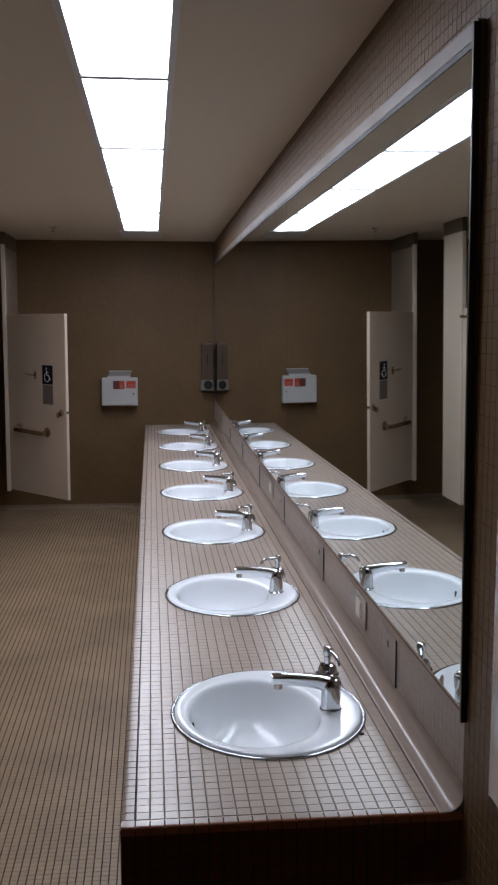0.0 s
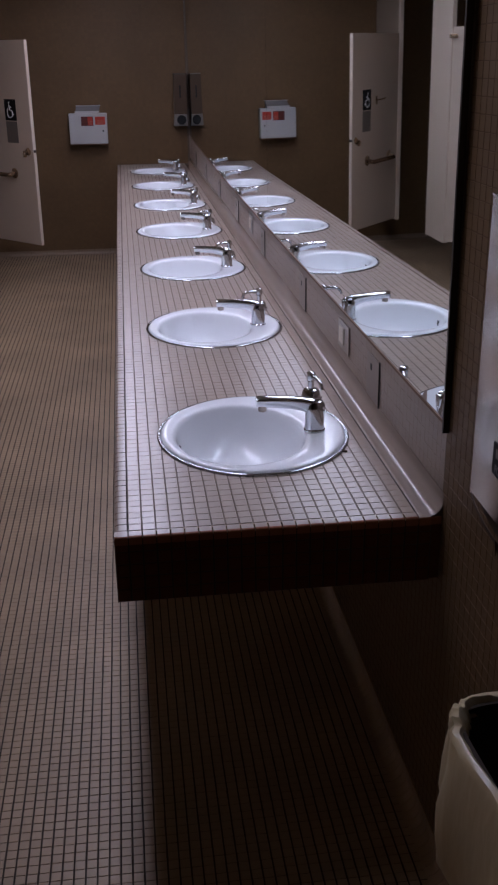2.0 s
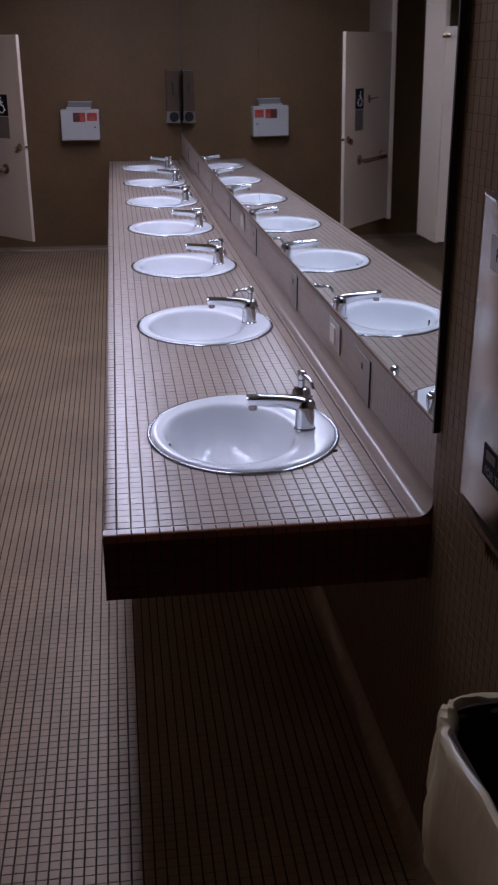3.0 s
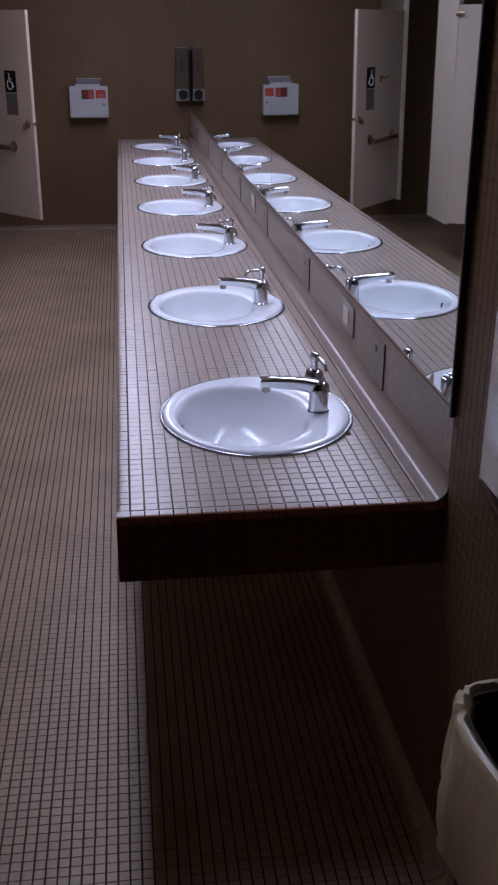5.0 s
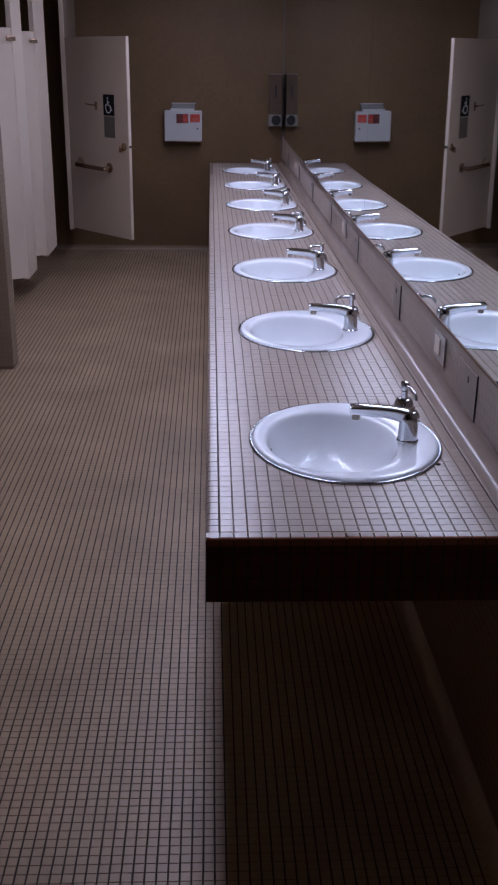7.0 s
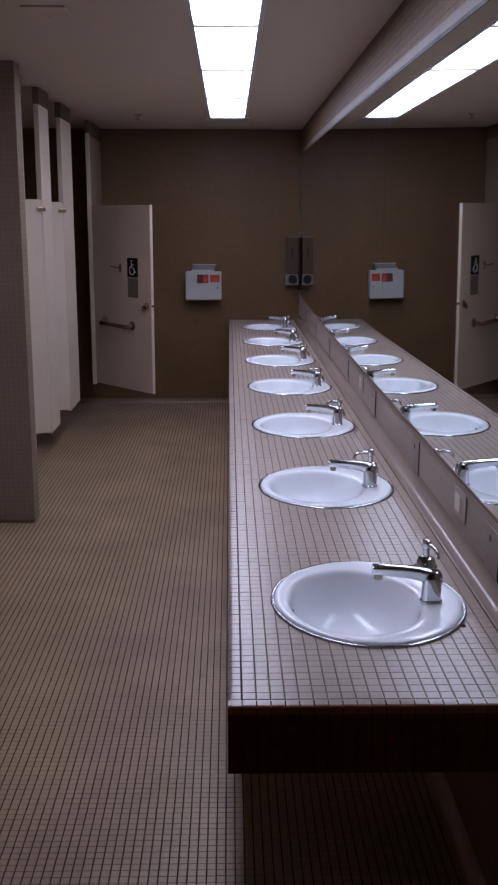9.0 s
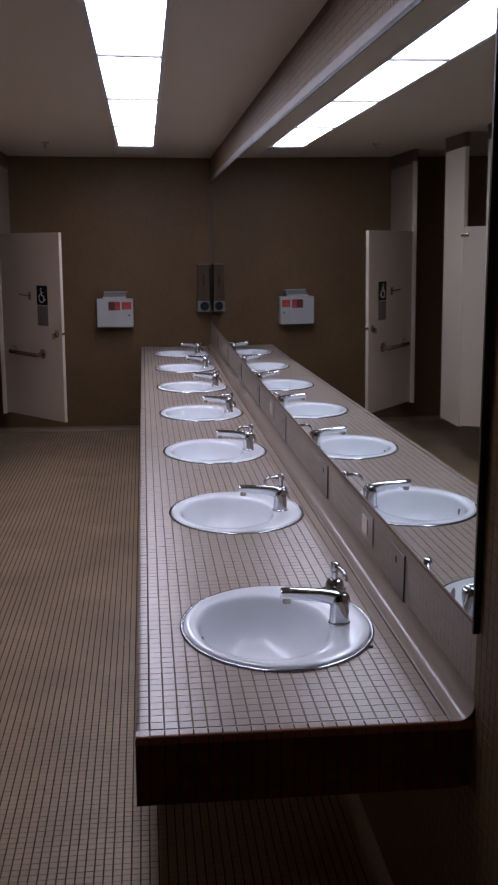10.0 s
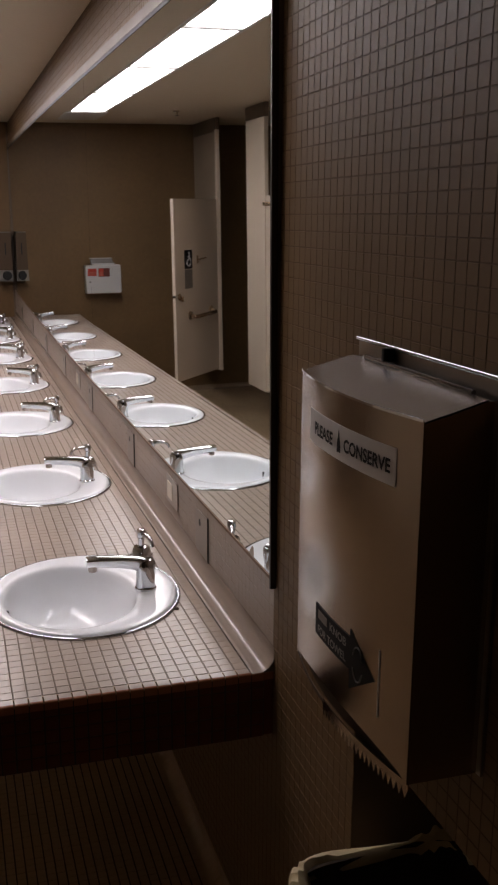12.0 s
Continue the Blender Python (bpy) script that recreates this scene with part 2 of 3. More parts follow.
def tiled(name, parent, origin, u, v, nu, nv, pitch, mat, grout, gap=(0.003, 0.0016), depth=0.0014, keep=None, near=None, wobble=0.00012, soft=0.0010, dull=False):
    """A field of mosaic on its grout. keep(i, j): which tiles there are; near(i, j): those that are pieces of their own."""
    o, u, v = np.array(origin, float), np.array(u, float), np.array(v, float)
    w = np.cross(u, v)
    ii, jj = np.meshgrid(np.arange(nu), np.arange(nv), indexing="ij")
    ii, jj = ii.ravel(), jj.ravel()
    ok = np.ones(len(ii), bool) if keep is None else keep(ii, jj)
    ii, jj = ii[ok], jj[ok]
    ctr = o + ((ii + 0.5) * pitch)[:, None] * u + ((jj + 0.5) * pitch)[:, None] * v
    h = pitch / 2
    quad = np.array([-h * u - h * v, h * u - h * v, h * u + h * v, -h * u + h * v])
    gv = (ctr[:, None, :] + quad[None]).reshape(-1, 3)
    g = new("grout", mesh_of("grout", gv, np.arange(len(gv)).reshape(-1, 4), grout))
    g.parent = parent
    tagged(g, kind="stuff")
    near_ok = np.zeros(len(ii), bool) if near is None else near(ii, jj)
    base = tile_points(pitch, gap, depth, soft)
    far = ctr[~near_ok]
    t = np.repeat(base[None], len(far), 0)
    t[:, :, :2] += RNG.normal(0, 0.00018, (len(far), 1, 2))
    t[:, 4:, 2] += RNG.normal(0, wobble, (len(far), 4)) + RNG.normal(0, wobble * 0.7, (len(far), 1))
    tv = far[:, None, :] + t[..., :1] * u + t[..., 1:2] * v + t[..., 2:] * w
    tf = (np.arange(len(far)) * 8)[:, None, None] + TILE_FACES[None]
    ob = new("mosaic", mesh_of(name, tv.reshape(-1, 3), tf.reshape(-1, 4), mat, grout if dull else None))
    ob.parent = parent
    tagged(ob, kind="stuff")
    if near_ok.any():
        kinds = []
        for k in range(8):
            q = base.copy()
            q[4:, 2] += RNG.normal(0, wobble, 4)
            kinds.append(mesh_of(name, q, TILE_FACES, mat, grout if dull else None))
        turn = Matrix((u, v, w)).transposed().to_4x4()
        for k, c in enumerate(ctr[near_ok]):
            o1 = new("tile", kinds[(k * 5 + k // 7) % 8])
            o1.parent = parent
            o1.matrix_basis = Matrix.Translation(c) @ turn
    return ob


# ---- floor, walls, ceiling ----
floor = tagged(link("floor", box(WEST - 0.1, SOUTH - 0.1, -0.15, WALL + 0.35, FAR + 0.2, -0.003), GROUT), "taupe mosaic tile floor with dark joints", "floor", kind="structure")
NICHE_Y0, NICHE_Y1, NICHE_Z, NICHE_D = -0.95, -0.388, 0.885, 0.26
wb = box(WALL + 0.003, NICHE_Y1, 0.0, WALL + 0.35, FAR + 0.2, CEIL)
box(WALL + 0.003, SOUTH, 0.0, WALL + 0.35, NICHE_Y0, CEIL, bm=wb)
box(WALL + 0.003, NICHE_Y0, NICHE_Z, WALL + 0.35, NICHE_Y1, CEIL, bm=wb)
box(WALL + NICHE_D, NICHE_Y0, 0.0, WALL + 0.35, NICHE_Y1, NICHE_Z, bm=wb)
wall_east = tagged(link("wall_east", wb, PAINT), "brown mosaic tiled wall behind the mirror", "wall", kind="structure")
wall_north = tagged(link("wall_north", box(WEST - 0.1, FAR + 0.003, 0.0, WALL, FAR + 0.2, CEIL), PAINT), "dark taupe tiled end wall", "wall", kind="structure")
# Added out of view; pale so that it bounces light under the counter.
wall_west = tagged(link("wall_west", box(WEST - 0.2, SOUTH, 0.0, WEST, FAR, CEIL), PALE_BOUNCE), "plain pale brown wall behind the stalls, added unseen to bounce light", "wall", kind="structure")
# Added out of view; dark so that little light bounces onto the apron.
wall_south = tagged(link("wall_south", box(WEST, SOUTH - 0.2, 0.0, WALL + 0.35, SOUTH, CEIL), PAINT), "plain dark brown wall at the entrance end, added unseen, dark to limit bounce", "wall", kind="structure")
STRIP_START = STRIP_END - STRIP_N * STRIP_L
cb = box(WEST - 0.2, SOUTH - 0.2, CEIL, STRIP_X0 - 0.02, FAR + 0.2, CEIL + 0.1)
box(STRIP_X1 + 0.02, SOUTH - 0.2, CEIL, WALL + 0.35, FAR + 0.2, CEIL + 0.1, bm=cb)
box(STRIP_X0 - 0.02, STRIP_END + 0.02, CEIL, STRIP_X1 + 0.02, FAR + 0.2, CEIL + 0.1, bm=cb)
box(STRIP_X0 - 0.02, SOUTH - 0.2, CEIL, STRIP_X1 + 0.02, STRIP_START - 0.02, CEIL + 0.1, bm=cb)
ceiling = tagged(link("ceiling", cb, PLASTER), "off-white painted plaster ceiling", "ceiling", kind="structure")
PILLAR_X, PILLAR_Y = -1.090, 3.58
wing = tagged(link("wall_wing", box(WEST, PILLAR_Y + 0.003, 0.0, PILLAR_X - 0.003, PILLAR_Y + 0.15, CEIL), PAINT), "short mosaic tiled wall screening the stalls", "wall", kind="structure")

cv = [(WALL + 0.001, 0, 0.0), (WALL - 0.030, 0, 0.0)] + [(WALL - 0.030 + 0.030 * math.sin(a), 0, 0.030 - 0.030 * math.cos(a)) for a in np.linspace(0.1, math.pi / 2, 6)] + [(WALL - 0.001, 0, 0.055), (WALL + 0.001, 0, 0.055)]
cove_piece = part("cove_tile", prism([(x, -0.384, z) for x, y, z in cv], (0, 0.0255, 0)), FLOOR_TILE, wall_east, "", True)
for k in range(1, 283):
    piece = new("cove_tile", cove_piece.data)
    piece.parent = wall_east
    piece.location.y = 0.027 * k

for k in range(23):
    part("cove_tile", prism([(0.600 - 0.142 * k, FAR + (x - WALL), z * 0.8) for x, y, z in cv], (-0.140, 0, 0)), WING_TILE, wall_north, "", True)

# ---- ceiling strip light: one run of panels ----
strip = empty("ceiling_light", (0, 0, CEIL), "long recessed fluorescent strip light with white diffusers", "ceiling light")
lip = 0.02
fb = box(STRIP_X0 - lip, STRIP_START - lip, -0.004, STRIP_X0, STRIP_END + lip, 0.09)
box(STRIP_X1, STRIP_START - lip, -0.004, STRIP_X1 + lip, STRIP_END + lip, 0.09, bm=fb)
box(STRIP_X0, STRIP_END, -0.004, STRIP_X1, STRIP_END + lip, 0.09, bm=fb)
box(STRIP_X0, STRIP_START - lip, -0.004, STRIP_X1, STRIP_START, 0.09, bm=fb)
part("frame", fb, WHITEP, strip)
for i in range(STRIP_N):
    y0 = STRIP_START + i * STRIP_L
    part("diffuser", box(STRIP_X0, y0 + 0.004, 0.004, STRIP_X1, y0 + STRIP_L - 0.004, 0.012), TUBE_GLOW, strip, "glowing white diffuser panel")
    if i:
        part("divider", box(STRIP_X0, y0 - 0.015, -0.005, STRIP_X1, y0 + 0.015, 0.012), LIDP, strip)
part("end_plate", box(STRIP_X0 - 0.045, STRIP_END + lip, -0.009, STRIP_X1 + 0.045, STRIP_END + 0.62, -0.0005, 0.004), WHITEP, strip, "blank painted end plate")

# ---- counter ----
counter = empty("vanity_counter", (0, 0, 0), "long taupe mosaic tiled vanity counter with dark edge", "counter")
NX, NY = 22, int((FAR) / P)


def off_sinks(i, j):
    x, y = (i + 1.5) * P, (j + 1.5) * P
    ok = np.ones(len(x), bool)
    for sy in SINK_Y:
        ok &= ((x - SINK_X) / (SINK_A - 0.016)) ** 2 + ((y - sy) / (SINK_B - 0.016)) ** 2 > 1
    return ok


tiled("counter_mosaic", counter, (P, P, TOP - 0.0011), (1, 0, 0), (0, 1, 0), NX - 1, NY - 1, P, COUNTER_TILE, GROUT_TOP, keep=off_sinks,
      near=lambda i, j: (j < 14) & (i < 21), wobble=0.00012, gap=(0.0027, 0.0007), soft=0.0005, depth=0.0011)


def edge_run(name, profile, along, count, mat, parent, gap=0.003, start=0.0, uneven=0.00025):
    """Edge tiles: a cross-section of (a, z) points, repeated along x or y."""
    k = len(profile)
    verts, faces = [], []
    for c in range(count):
        lo, hi = start + c * P + gap / 2, start + (c + 1) * P - gap / 2
        dz = RNG.normal(0, uneven)
        b0 = len(verts)
        for s in (lo, hi):
            for a, z in profile:
                verts.append((a, s, z + dz) if along == "y" else (s, a, z + dz))
        for q in range(k - 1):
            f = (b0 + q, b0 + q + 1, b0 + k + q + 1, b0 + k + q)
            faces.append(f if along == "x" else f[::-1])
    ob = new(name, mesh_of(name, verts, np.array(faces), mat))
    for p in ob.data.polygons:
        p.use_smooth = True
    ob.parent = parent
    return tagged(ob, kind="stuff")


R = 0.009
nose = [(0.0, TOP - 0.027)] + [(R - R * math.cos(a), TOP - R + R * math.sin(a)) for a in np.linspace(0, math.pi / 2, 6)] + [(P - 0.0025, TOP)]
edge_run("edge_tile", nose, "y", NY, COUNTER_TILE, counter)
R2 = 0.004
nose = [(0.0, TOP - 0.0055)] + [(R2 - R2 * math.cos(a), TOP - R2 + R2 * math.sin(a)) for a in np.linspace(0, math.pi / 2, 5)] + [(P - 0.0025, TOP)]
edge_run("edge_tile", nose, "x", NX + 1, COUNTER_TILE, counter, gap=0.0022)
nose = [(-0.0012, TOP - 0.0165), (-0.0012, TOP - 0.0045), (-0.0006, TOP - 0.0022), (0.0012, TOP - 0.0002), (0.0042, TOP + 0.0005)]
edge_run("nose_tile", nose, "x", NX + 1, NOSE_TILE, counter, gap=0.0018)
part("nose_end", box((NX + 1) * P, -0.0012, TOP - 0.0165, WALL - 0.001, 0.004, TOP - 0.001, 0.001), NOSE_TILE, counter)
CR = 0.034
cove = [(NX * P + 0.0024, TOP - 0.0006), (NX * P + 0.0034, TOP + 0.0004), (NX * P + 0.0100, TOP + 0.0006)] + [(WALL - CR + CR * math.sin(a), TOP + CR - CR * math.cos(a)) for a in np.linspace(0.12, math.pi / 2, 7)] + [(WALL - 0.0005, TOP + 0.050)]
edge_run("cove_tile", cove, "y", NY, COVE_TILE, counter, gap=0.0002, uneven=0.0)
part("cove_bed", prism([(NX * P - 0.004, 0.002, TOP - 0.04), (WALL, 0.002, TOP - 0.04), (WALL, 0.002, TOP + 0.05)]
     + [(WALL - CR + CR * math.sin(a) + 0.002, 0.002, TOP + CR - CR * math.cos(a) - 0.002) for a in np.linspace(math.pi / 2, 0, 7)]
     + [(NX * P - 0.004, 0.002, TOP - 0.0022)], (0, FAR - 0.002, 0)), GROUT_BACK, counter)
part("cove_joint", box(NX * P - 0.0018, 0.004, TOP - 0.006, NX * P + 0.0036, FAR - 0.002, TOP - 0.0007), GROUT, counter, "dark joint along the cove")
APRON = 0.137
db = box(0.032, 0.032, TOP - 0.028, 0.098, FAR - 0.005, TOP - 0.006)
box(0.566, 0.032, TOP - 0.028, NX * P - 0.008, FAR - 0.005, TOP - 0.006, bm=db)
ends = [0.032] + [v for y in SINK_Y for v in (y - 0.272, y + 0.272)] + [FAR - 0.005]
for y0, y1 in zip(ends[::2], ends[1::2]):
    box(0.099, y0, TOP - 0.028, 0.565, y1, TOP - 0.006, bm=db)
part("deck", db, DECK, counter, "plywood deck under the tiles")
tiled("apron_mosaic", counter, (0.0, 0.0016, TOP - 0.0055 - 5 * P), (1, 0, 0), (0, 0, 1), NX + 1, 5, P, EDGE_TILE, GROUT)
tiled("apron_mosaic", counter, (0.0016, FAR, TOP - 0.027 - 4 * P), (0, -1, 0), (0, 0, 1), NY, 4, P, EDGE_TILE, GROUT)
ab = box(0.004, 0.004, TOP - APRON, 0.03, FAR, TOP - 0.028)
box(0.03, 0.004, TOP - APRON, WALL, 0.03, TOP - 0.028, bm=ab)
part("apron", ab, GROUT, counter, "dark backing of the counter edge")
eb = box(0.0035, 0.0035, TOP - 0.03, 0.010, FAR, TOP - R - 0.001)
box(0.010, 0.0035, TOP - 0.03, NX * P, 0.010, TOP - R - 0.001, bm=eb)
part("edge_bed", eb, CLAY, counter)
part("apron_end", box(NX * P + P, 0.0005, TOP - APRON, WALL - 0.001, 0.004, TOP + 0.046 - 0.05), EDGE_TILE, counter)


tiled("backsplash_mosaic", counter, (WALL + 0.0004, FAR, TOP + 0.050), (0, -1, 0), (0, 0, 1), NY, 8, P, BACK_TILE, GROUT_BACK, keep=lambda i, j: TOP + 0.050 + j * P < MIRROR_LOW - 0.004 + 0.0070 * (FAR - i * P), gap=(0.0012, 0.0009), depth=0.0003, soft=0.0001, wobble=0.00004)


# ---- sinks ----
def ring(bm, ax, ay, z, ox=0.0, oy=0.0, seg=72):
    return [bm.verts.new((ox + ax * math.cos(2 * math.pi * k / seg), oy + ay * math.sin(2 * math.pi * k / seg), z)) for k in range(seg)]


def skin(bm, rings):
    for a, b2 in zip(rings, rings[1:]):
        for k in range(len(a)):
            bm.faces.new((a[k], a[(k + 1) % len(a)], b2[(k + 1) % len(a)], b2[k]))


def build_sink():
    s = empty("sink", (0, 0, 0), "oval white ceramic drop-in sink with steel rim", "sink", "row of sinks")
    bm = bmesh.new()
    A, B = SINK_A, SINK_B
    skin(bm, [ring(bm, A, B, 0.0), ring(bm, A, B, 0.003), ring(bm, A - 0.0015, B - 0.0015, 0.0048), ring(bm, A - 0.004, B - 0.004, 0.0055), ring(bm, A - 0.007, B - 0.007, 0.0045), ring(bm, A - 0.0095, B - 0.0095, 0.0022)])
    part("rim", bm, RIM, s, "stainless steel clamping rim", True)
    bm = bmesh.new()
    o, oy = -0.032, -0.010
    bowl = [(A - 0.0092, B - 0.0092, 0.002, 0, 0), (A - 0.0102, B - 0.0102, 0.0060, 0, 0), (A - 0.013, B - 0.013, 0.0084, 0, 0), (A - 0.018, B - 0.018, 0.0094, 0, 0), (A - 0.026, B - 0.026, 0.0094, -0.002, -0.001),
            (0.180, 0.218, 0.0088, o * 0.55, oy * 0.5), (0.168, 0.208, 0.0080, o * 0.85, oy * 0.9), (0.160, 0.202, 0.0060, o, oy), (0.1555, 0.198, 0.0020, o, oy), (0.1525, 0.195, -0.005, o, oy), (0.149, 0.191, -0.020, o, oy), (0.142, 0.183, -0.046, o, oy),
            (0.132, 0.171, -0.073, o, oy), (0.118, 0.152, -0.094, o, oy), (0.099, 0.126, -0.107, o, oy * 0.7), (0.072, 0.090, -0.1145, o, oy * 0.4), (0.045, 0.052, -0.118, o, 0), (0.026, 0.026, -0.1205, o, 0), (0.022, 0.022, -0.127, o, 0)]
    rings = [ring(bm, a, b2, z, ox, y0) for a, b2, z, ox, y0 in bowl]
    skin(bm, rings)
    under = [ring(bm, a, b2, z, ox) for a, b2, z, ox in ((0.024, 0.024, -0.155, o), (0.10, 0.12, -0.134, o), (0.15, 0.195, -0.08, o), (0.170, 0.220, -0.02, o * 0.8), (A - 0.015, B - 0.015, -0.004, 0))]
    skin(bm, [rings[-1]] + under)
    bmesh.ops.recalc_face_normals(bm, faces=bm.faces)
    part("basin", bm, CERAMIC, s, "", True)
    part("drain", lathe([(0.021, -0.128), (0.021, -0.124), (0.014, -0.123), (0.012, -0.1255)], 24, at=(o, 0, 0)), CHROME, s, "chrome drain", True)
    part("tailpiece", tube([(o, 0, -0.150), (o, 0, -0.27), (o + 0.01, 0, -0.31), (o + 0.05, 0, -0.325), (o + 0.09, 0, -0.31), (o + 0.10, 0, -0.27), (o + 0.12, 0, -0.235), (o + 0.16, 0, -0.225), (0.305, 0, -0.225)], 0.019, 12), CHROME, s, "chrome drain trap under the basin", True)
    part("overflow", box(o - 0.1480, -0.005, -0.044, o - 0.1425, 0.005, -0.022, 0.002), RUBBER, s, "dark overflow slot")
    return s


def build_faucet():
    f = empty("faucet", (0, 0, 0), "chrome deck faucet with a long flat spout", "faucet", "row of faucets")
    part("base", lathe([(0.026, 0.0), (0.026, 0.004), (0.023, 0.007)], 28), CHROME, f, "", True)
    bm = bmesh.new()
    prof = [(0.0, 0.0235, 0.021), (0.02, 0.0225, 0.020), (0.045, 0.0225, 0.0195), (0.062, 0.0225, 0.019), (0.071, 0.019, 0.016), (0.074, 0.012, 0.010)]
    rs = []
    for z, a, c in prof:
        rs.append([bm.verts.new((a * math.copysign(abs(math.cos(t)) ** 0.8, math.cos(t)), c * math.copysign(abs(math.sin(t)) ** 0.8, math.sin(t)), z + 0.004)) for t in np.linspace(0, 2 * math.pi, 28, endpoint=False)])
    skin(bm, rs)
    bm.faces.new(rs[-1])
    part("body", bm, CHROME, f, "", True)
    bm = bmesh.new()
    rs = []
    for x, zt, zb, w in ((0.022, 0.070, 0.030, 0.0175), (0.010, 0.0785, 0.032, 0.0190), (-0.010, 0.0825, 0.040, 0.0190), (-0.030, 0.0850, 0.051, 0.0185), (-0.060, 0.0880, 0.0585, 0.018), (-0.105, 0.0905, 0.0635, 0.0175), (-0.134, 0.0915, 0.0655, 0.018), (-0.141, 0.0900, 0.0675, 0.017)):
        c, h = (zt + zb) / 2, (zt - zb) / 2
        rs.append([bm.verts.new((x, w * (0.78 + 0.22 * math.sin(t)) * math.copysign(abs(math.cos(t)) ** 0.65, math.cos(t)), c + h * math.copysign(abs(math.sin(t)) ** 0.65, math.sin(t)))) for t in np.linspace(0, 2 * math.pi, 28, endpoint=False)])
    skin(bm, rs)
    bm.faces.new(rs[0][::-1])
    bm.faces.new(rs[-1])
    bmesh.ops.recalc_face_normals(bm, faces=bm.faces)
    part("spout", bm, CHROME, f, "", True)
    part("aerator", lathe([(0.002, 0.0585), (0.0095, 0.0585), (0.0105, 0.060), (0.0105, 0.072)], 20, at=(-0.126, 0, -0.003)), STEEL, f, "steel aerator under the spout", True)
    return f


def build_pump():
    d = empty("soap_pump", (0, 0, 0), "chrome deck-mounted soap pump with curved nozzle", "soap dispenser", "row of soap pumps")
    part("collar", lathe([(0.0295, 0.0), (0.0305, 0.003), (0.0300, 0.009), (0.0270, 0.011), (0.0255, 0.017), (0.0225, 0.027), (0.0190, 0.0315), (0.0095, 0.0335)], 28), CHROME, d, "", True)
    part("stem", lathe([(0.0085, 0.032), (0.0085, 0.053), (0.0110, 0.055), (0.0120, 0.059), (0.0120, 0.073), (0.0105, 0.0775), (0.006, 0.079)], 20), CHROME, d, "", True)
    part("nozzle", tube([(-0.006, 0, 0.066), (-0.03, 0, 0.069), (-0.045, 0, 0.068), (-0.056, 0, 0.063), (-0.062, 0, 0.055), (-0.064, 0, 0.047)], [0.0058, 0.0058, 0.0056, 0.0054, 0.005, 0.0046], 10), CHROME, d, "", True)
    return d


sink, faucet, pump = build_sink(), build_faucet(), build_pump()
PUMP_TURN = (106, 12, 10, 8, 30, 14, 20)
for i, y in enumerate(SINK_Y):
    for ob, m in ((sink, pose(SINK_X, y, TOP)), (faucet, pose(0.478, y - 0.022, TOP + 0.008)), (pump, pose(0.514, y + 0.218, TOP, 0, 0, PUMP_TURN[i]))):
        if i == 0:
            ob.matrix_basis = m
        else:
            copy_thing(ob, m)

part("rim_clip", lathe([(0.006, 0.0), (0.006, 0.003), (0.004, 0.004)], 10, at=(0.194, -0.150, -0.0005)), CASING, sink, "rusty spot at the rim")

# ---- mirror: two panes, leaning and bowed a little off the wall ----
mirror = empty("wall_mirror", (MIRROR_X, 0, 1.5), "wide frameless wall mirror with dark metal edge", "mirror")
JOINT = 2.3


def bow(y):
    """How far the glass stands off its near end's plane."""
    return -0.0064 * y + (0.0020 * (y - JOINT) ** 2 if y > JOINT else 0.0)


def pane(y0, y1, z0, z1, d, thick):
    """A strip in the glass plane, d metres towards the wall; the glass rises a little to the far end."""
    bm = bmesh.new()
    cols = []
    for y in np.linspace(y0, y1, 2 if y0 < JOINT - 0.01 else 33):
        lo, hi = z0 + 0.0070 * y, z1 + 0.0070 * y
        a, b2 = bow(y) - 0.0099 * (lo - 1.5) + d, bow(y) - 0.0099 * (hi - 1.5) + d
        cols.append([bm.verts.new(p) for p in ((a, y, lo - 1.5), (b2, y, hi - 1.5), (b2 + thick, y, hi - 1.5), (a + thick, y, lo - 1.5))])
    for a, b2 in zip(cols, cols[1:]):
        for q in range(4):
            bm.faces.new((a[q], a[(q + 1) % 4], b2[(q + 1) % 4], b2[q]))
    bm.faces.new(cols[0][::-1])
    bm.faces.new(cols[-1])
    bmesh.ops.recalc_face_normals(bm, faces=bm.faces)
    return bm


for y0, y1 in ((0.0035, JOINT - 0.0012), (JOINT + 0.0012, FAR - 0.012)):
    part("glass", pane(y0, y1, MIRROR_LOW, MIRROR_HIGH, 0.0, 0.006), MIRROR, mirror, "", True)
    part("backing", pane(y0 + 0.02, y1 + 0.002, MIRROR_LOW, MIRROR_HIGH, 0.0075, 0.004), DARK_METAL, mirror)
    part("top_gap", pane(y0, y1 + 0.002, MIRROR_HIGH - 0.005, MIRROR_HIGH + 0.006, -0.0015, 0.010), BLACK, mirror)
    part("top_trim", pane(y0, y1 + 0.002, MIRROR_HIGH + 0.006, MIRROR_HIGH + 0.036, -0.003, 0.014), LEDGE, mirror, "plain ledge strip over the glass")
    part("bottom_trim", pane(y0, y1 + 0.002, MIRROR_LOW - 0.006, MIRROR_LOW, -0.002, 0.012), RUSTY, mirror, "rusted edge under the glass")
ENDS = ((-0.004, MIRROR_LOW - 0.012), (0.0035, MIRROR_LOW - 0.012), (0.0035, MIRROR_HIGH + 0.029), (-0.004, MIRROR_HIGH + 0.029))
part("end_trim", prism([(-0.0125 - 0.0097 * (z - 1.5), y, z - 1.5) for y, z in ENDS], (0.0125, 0, 0)), DARK_METAL, mirror, "dark bronze end strip")
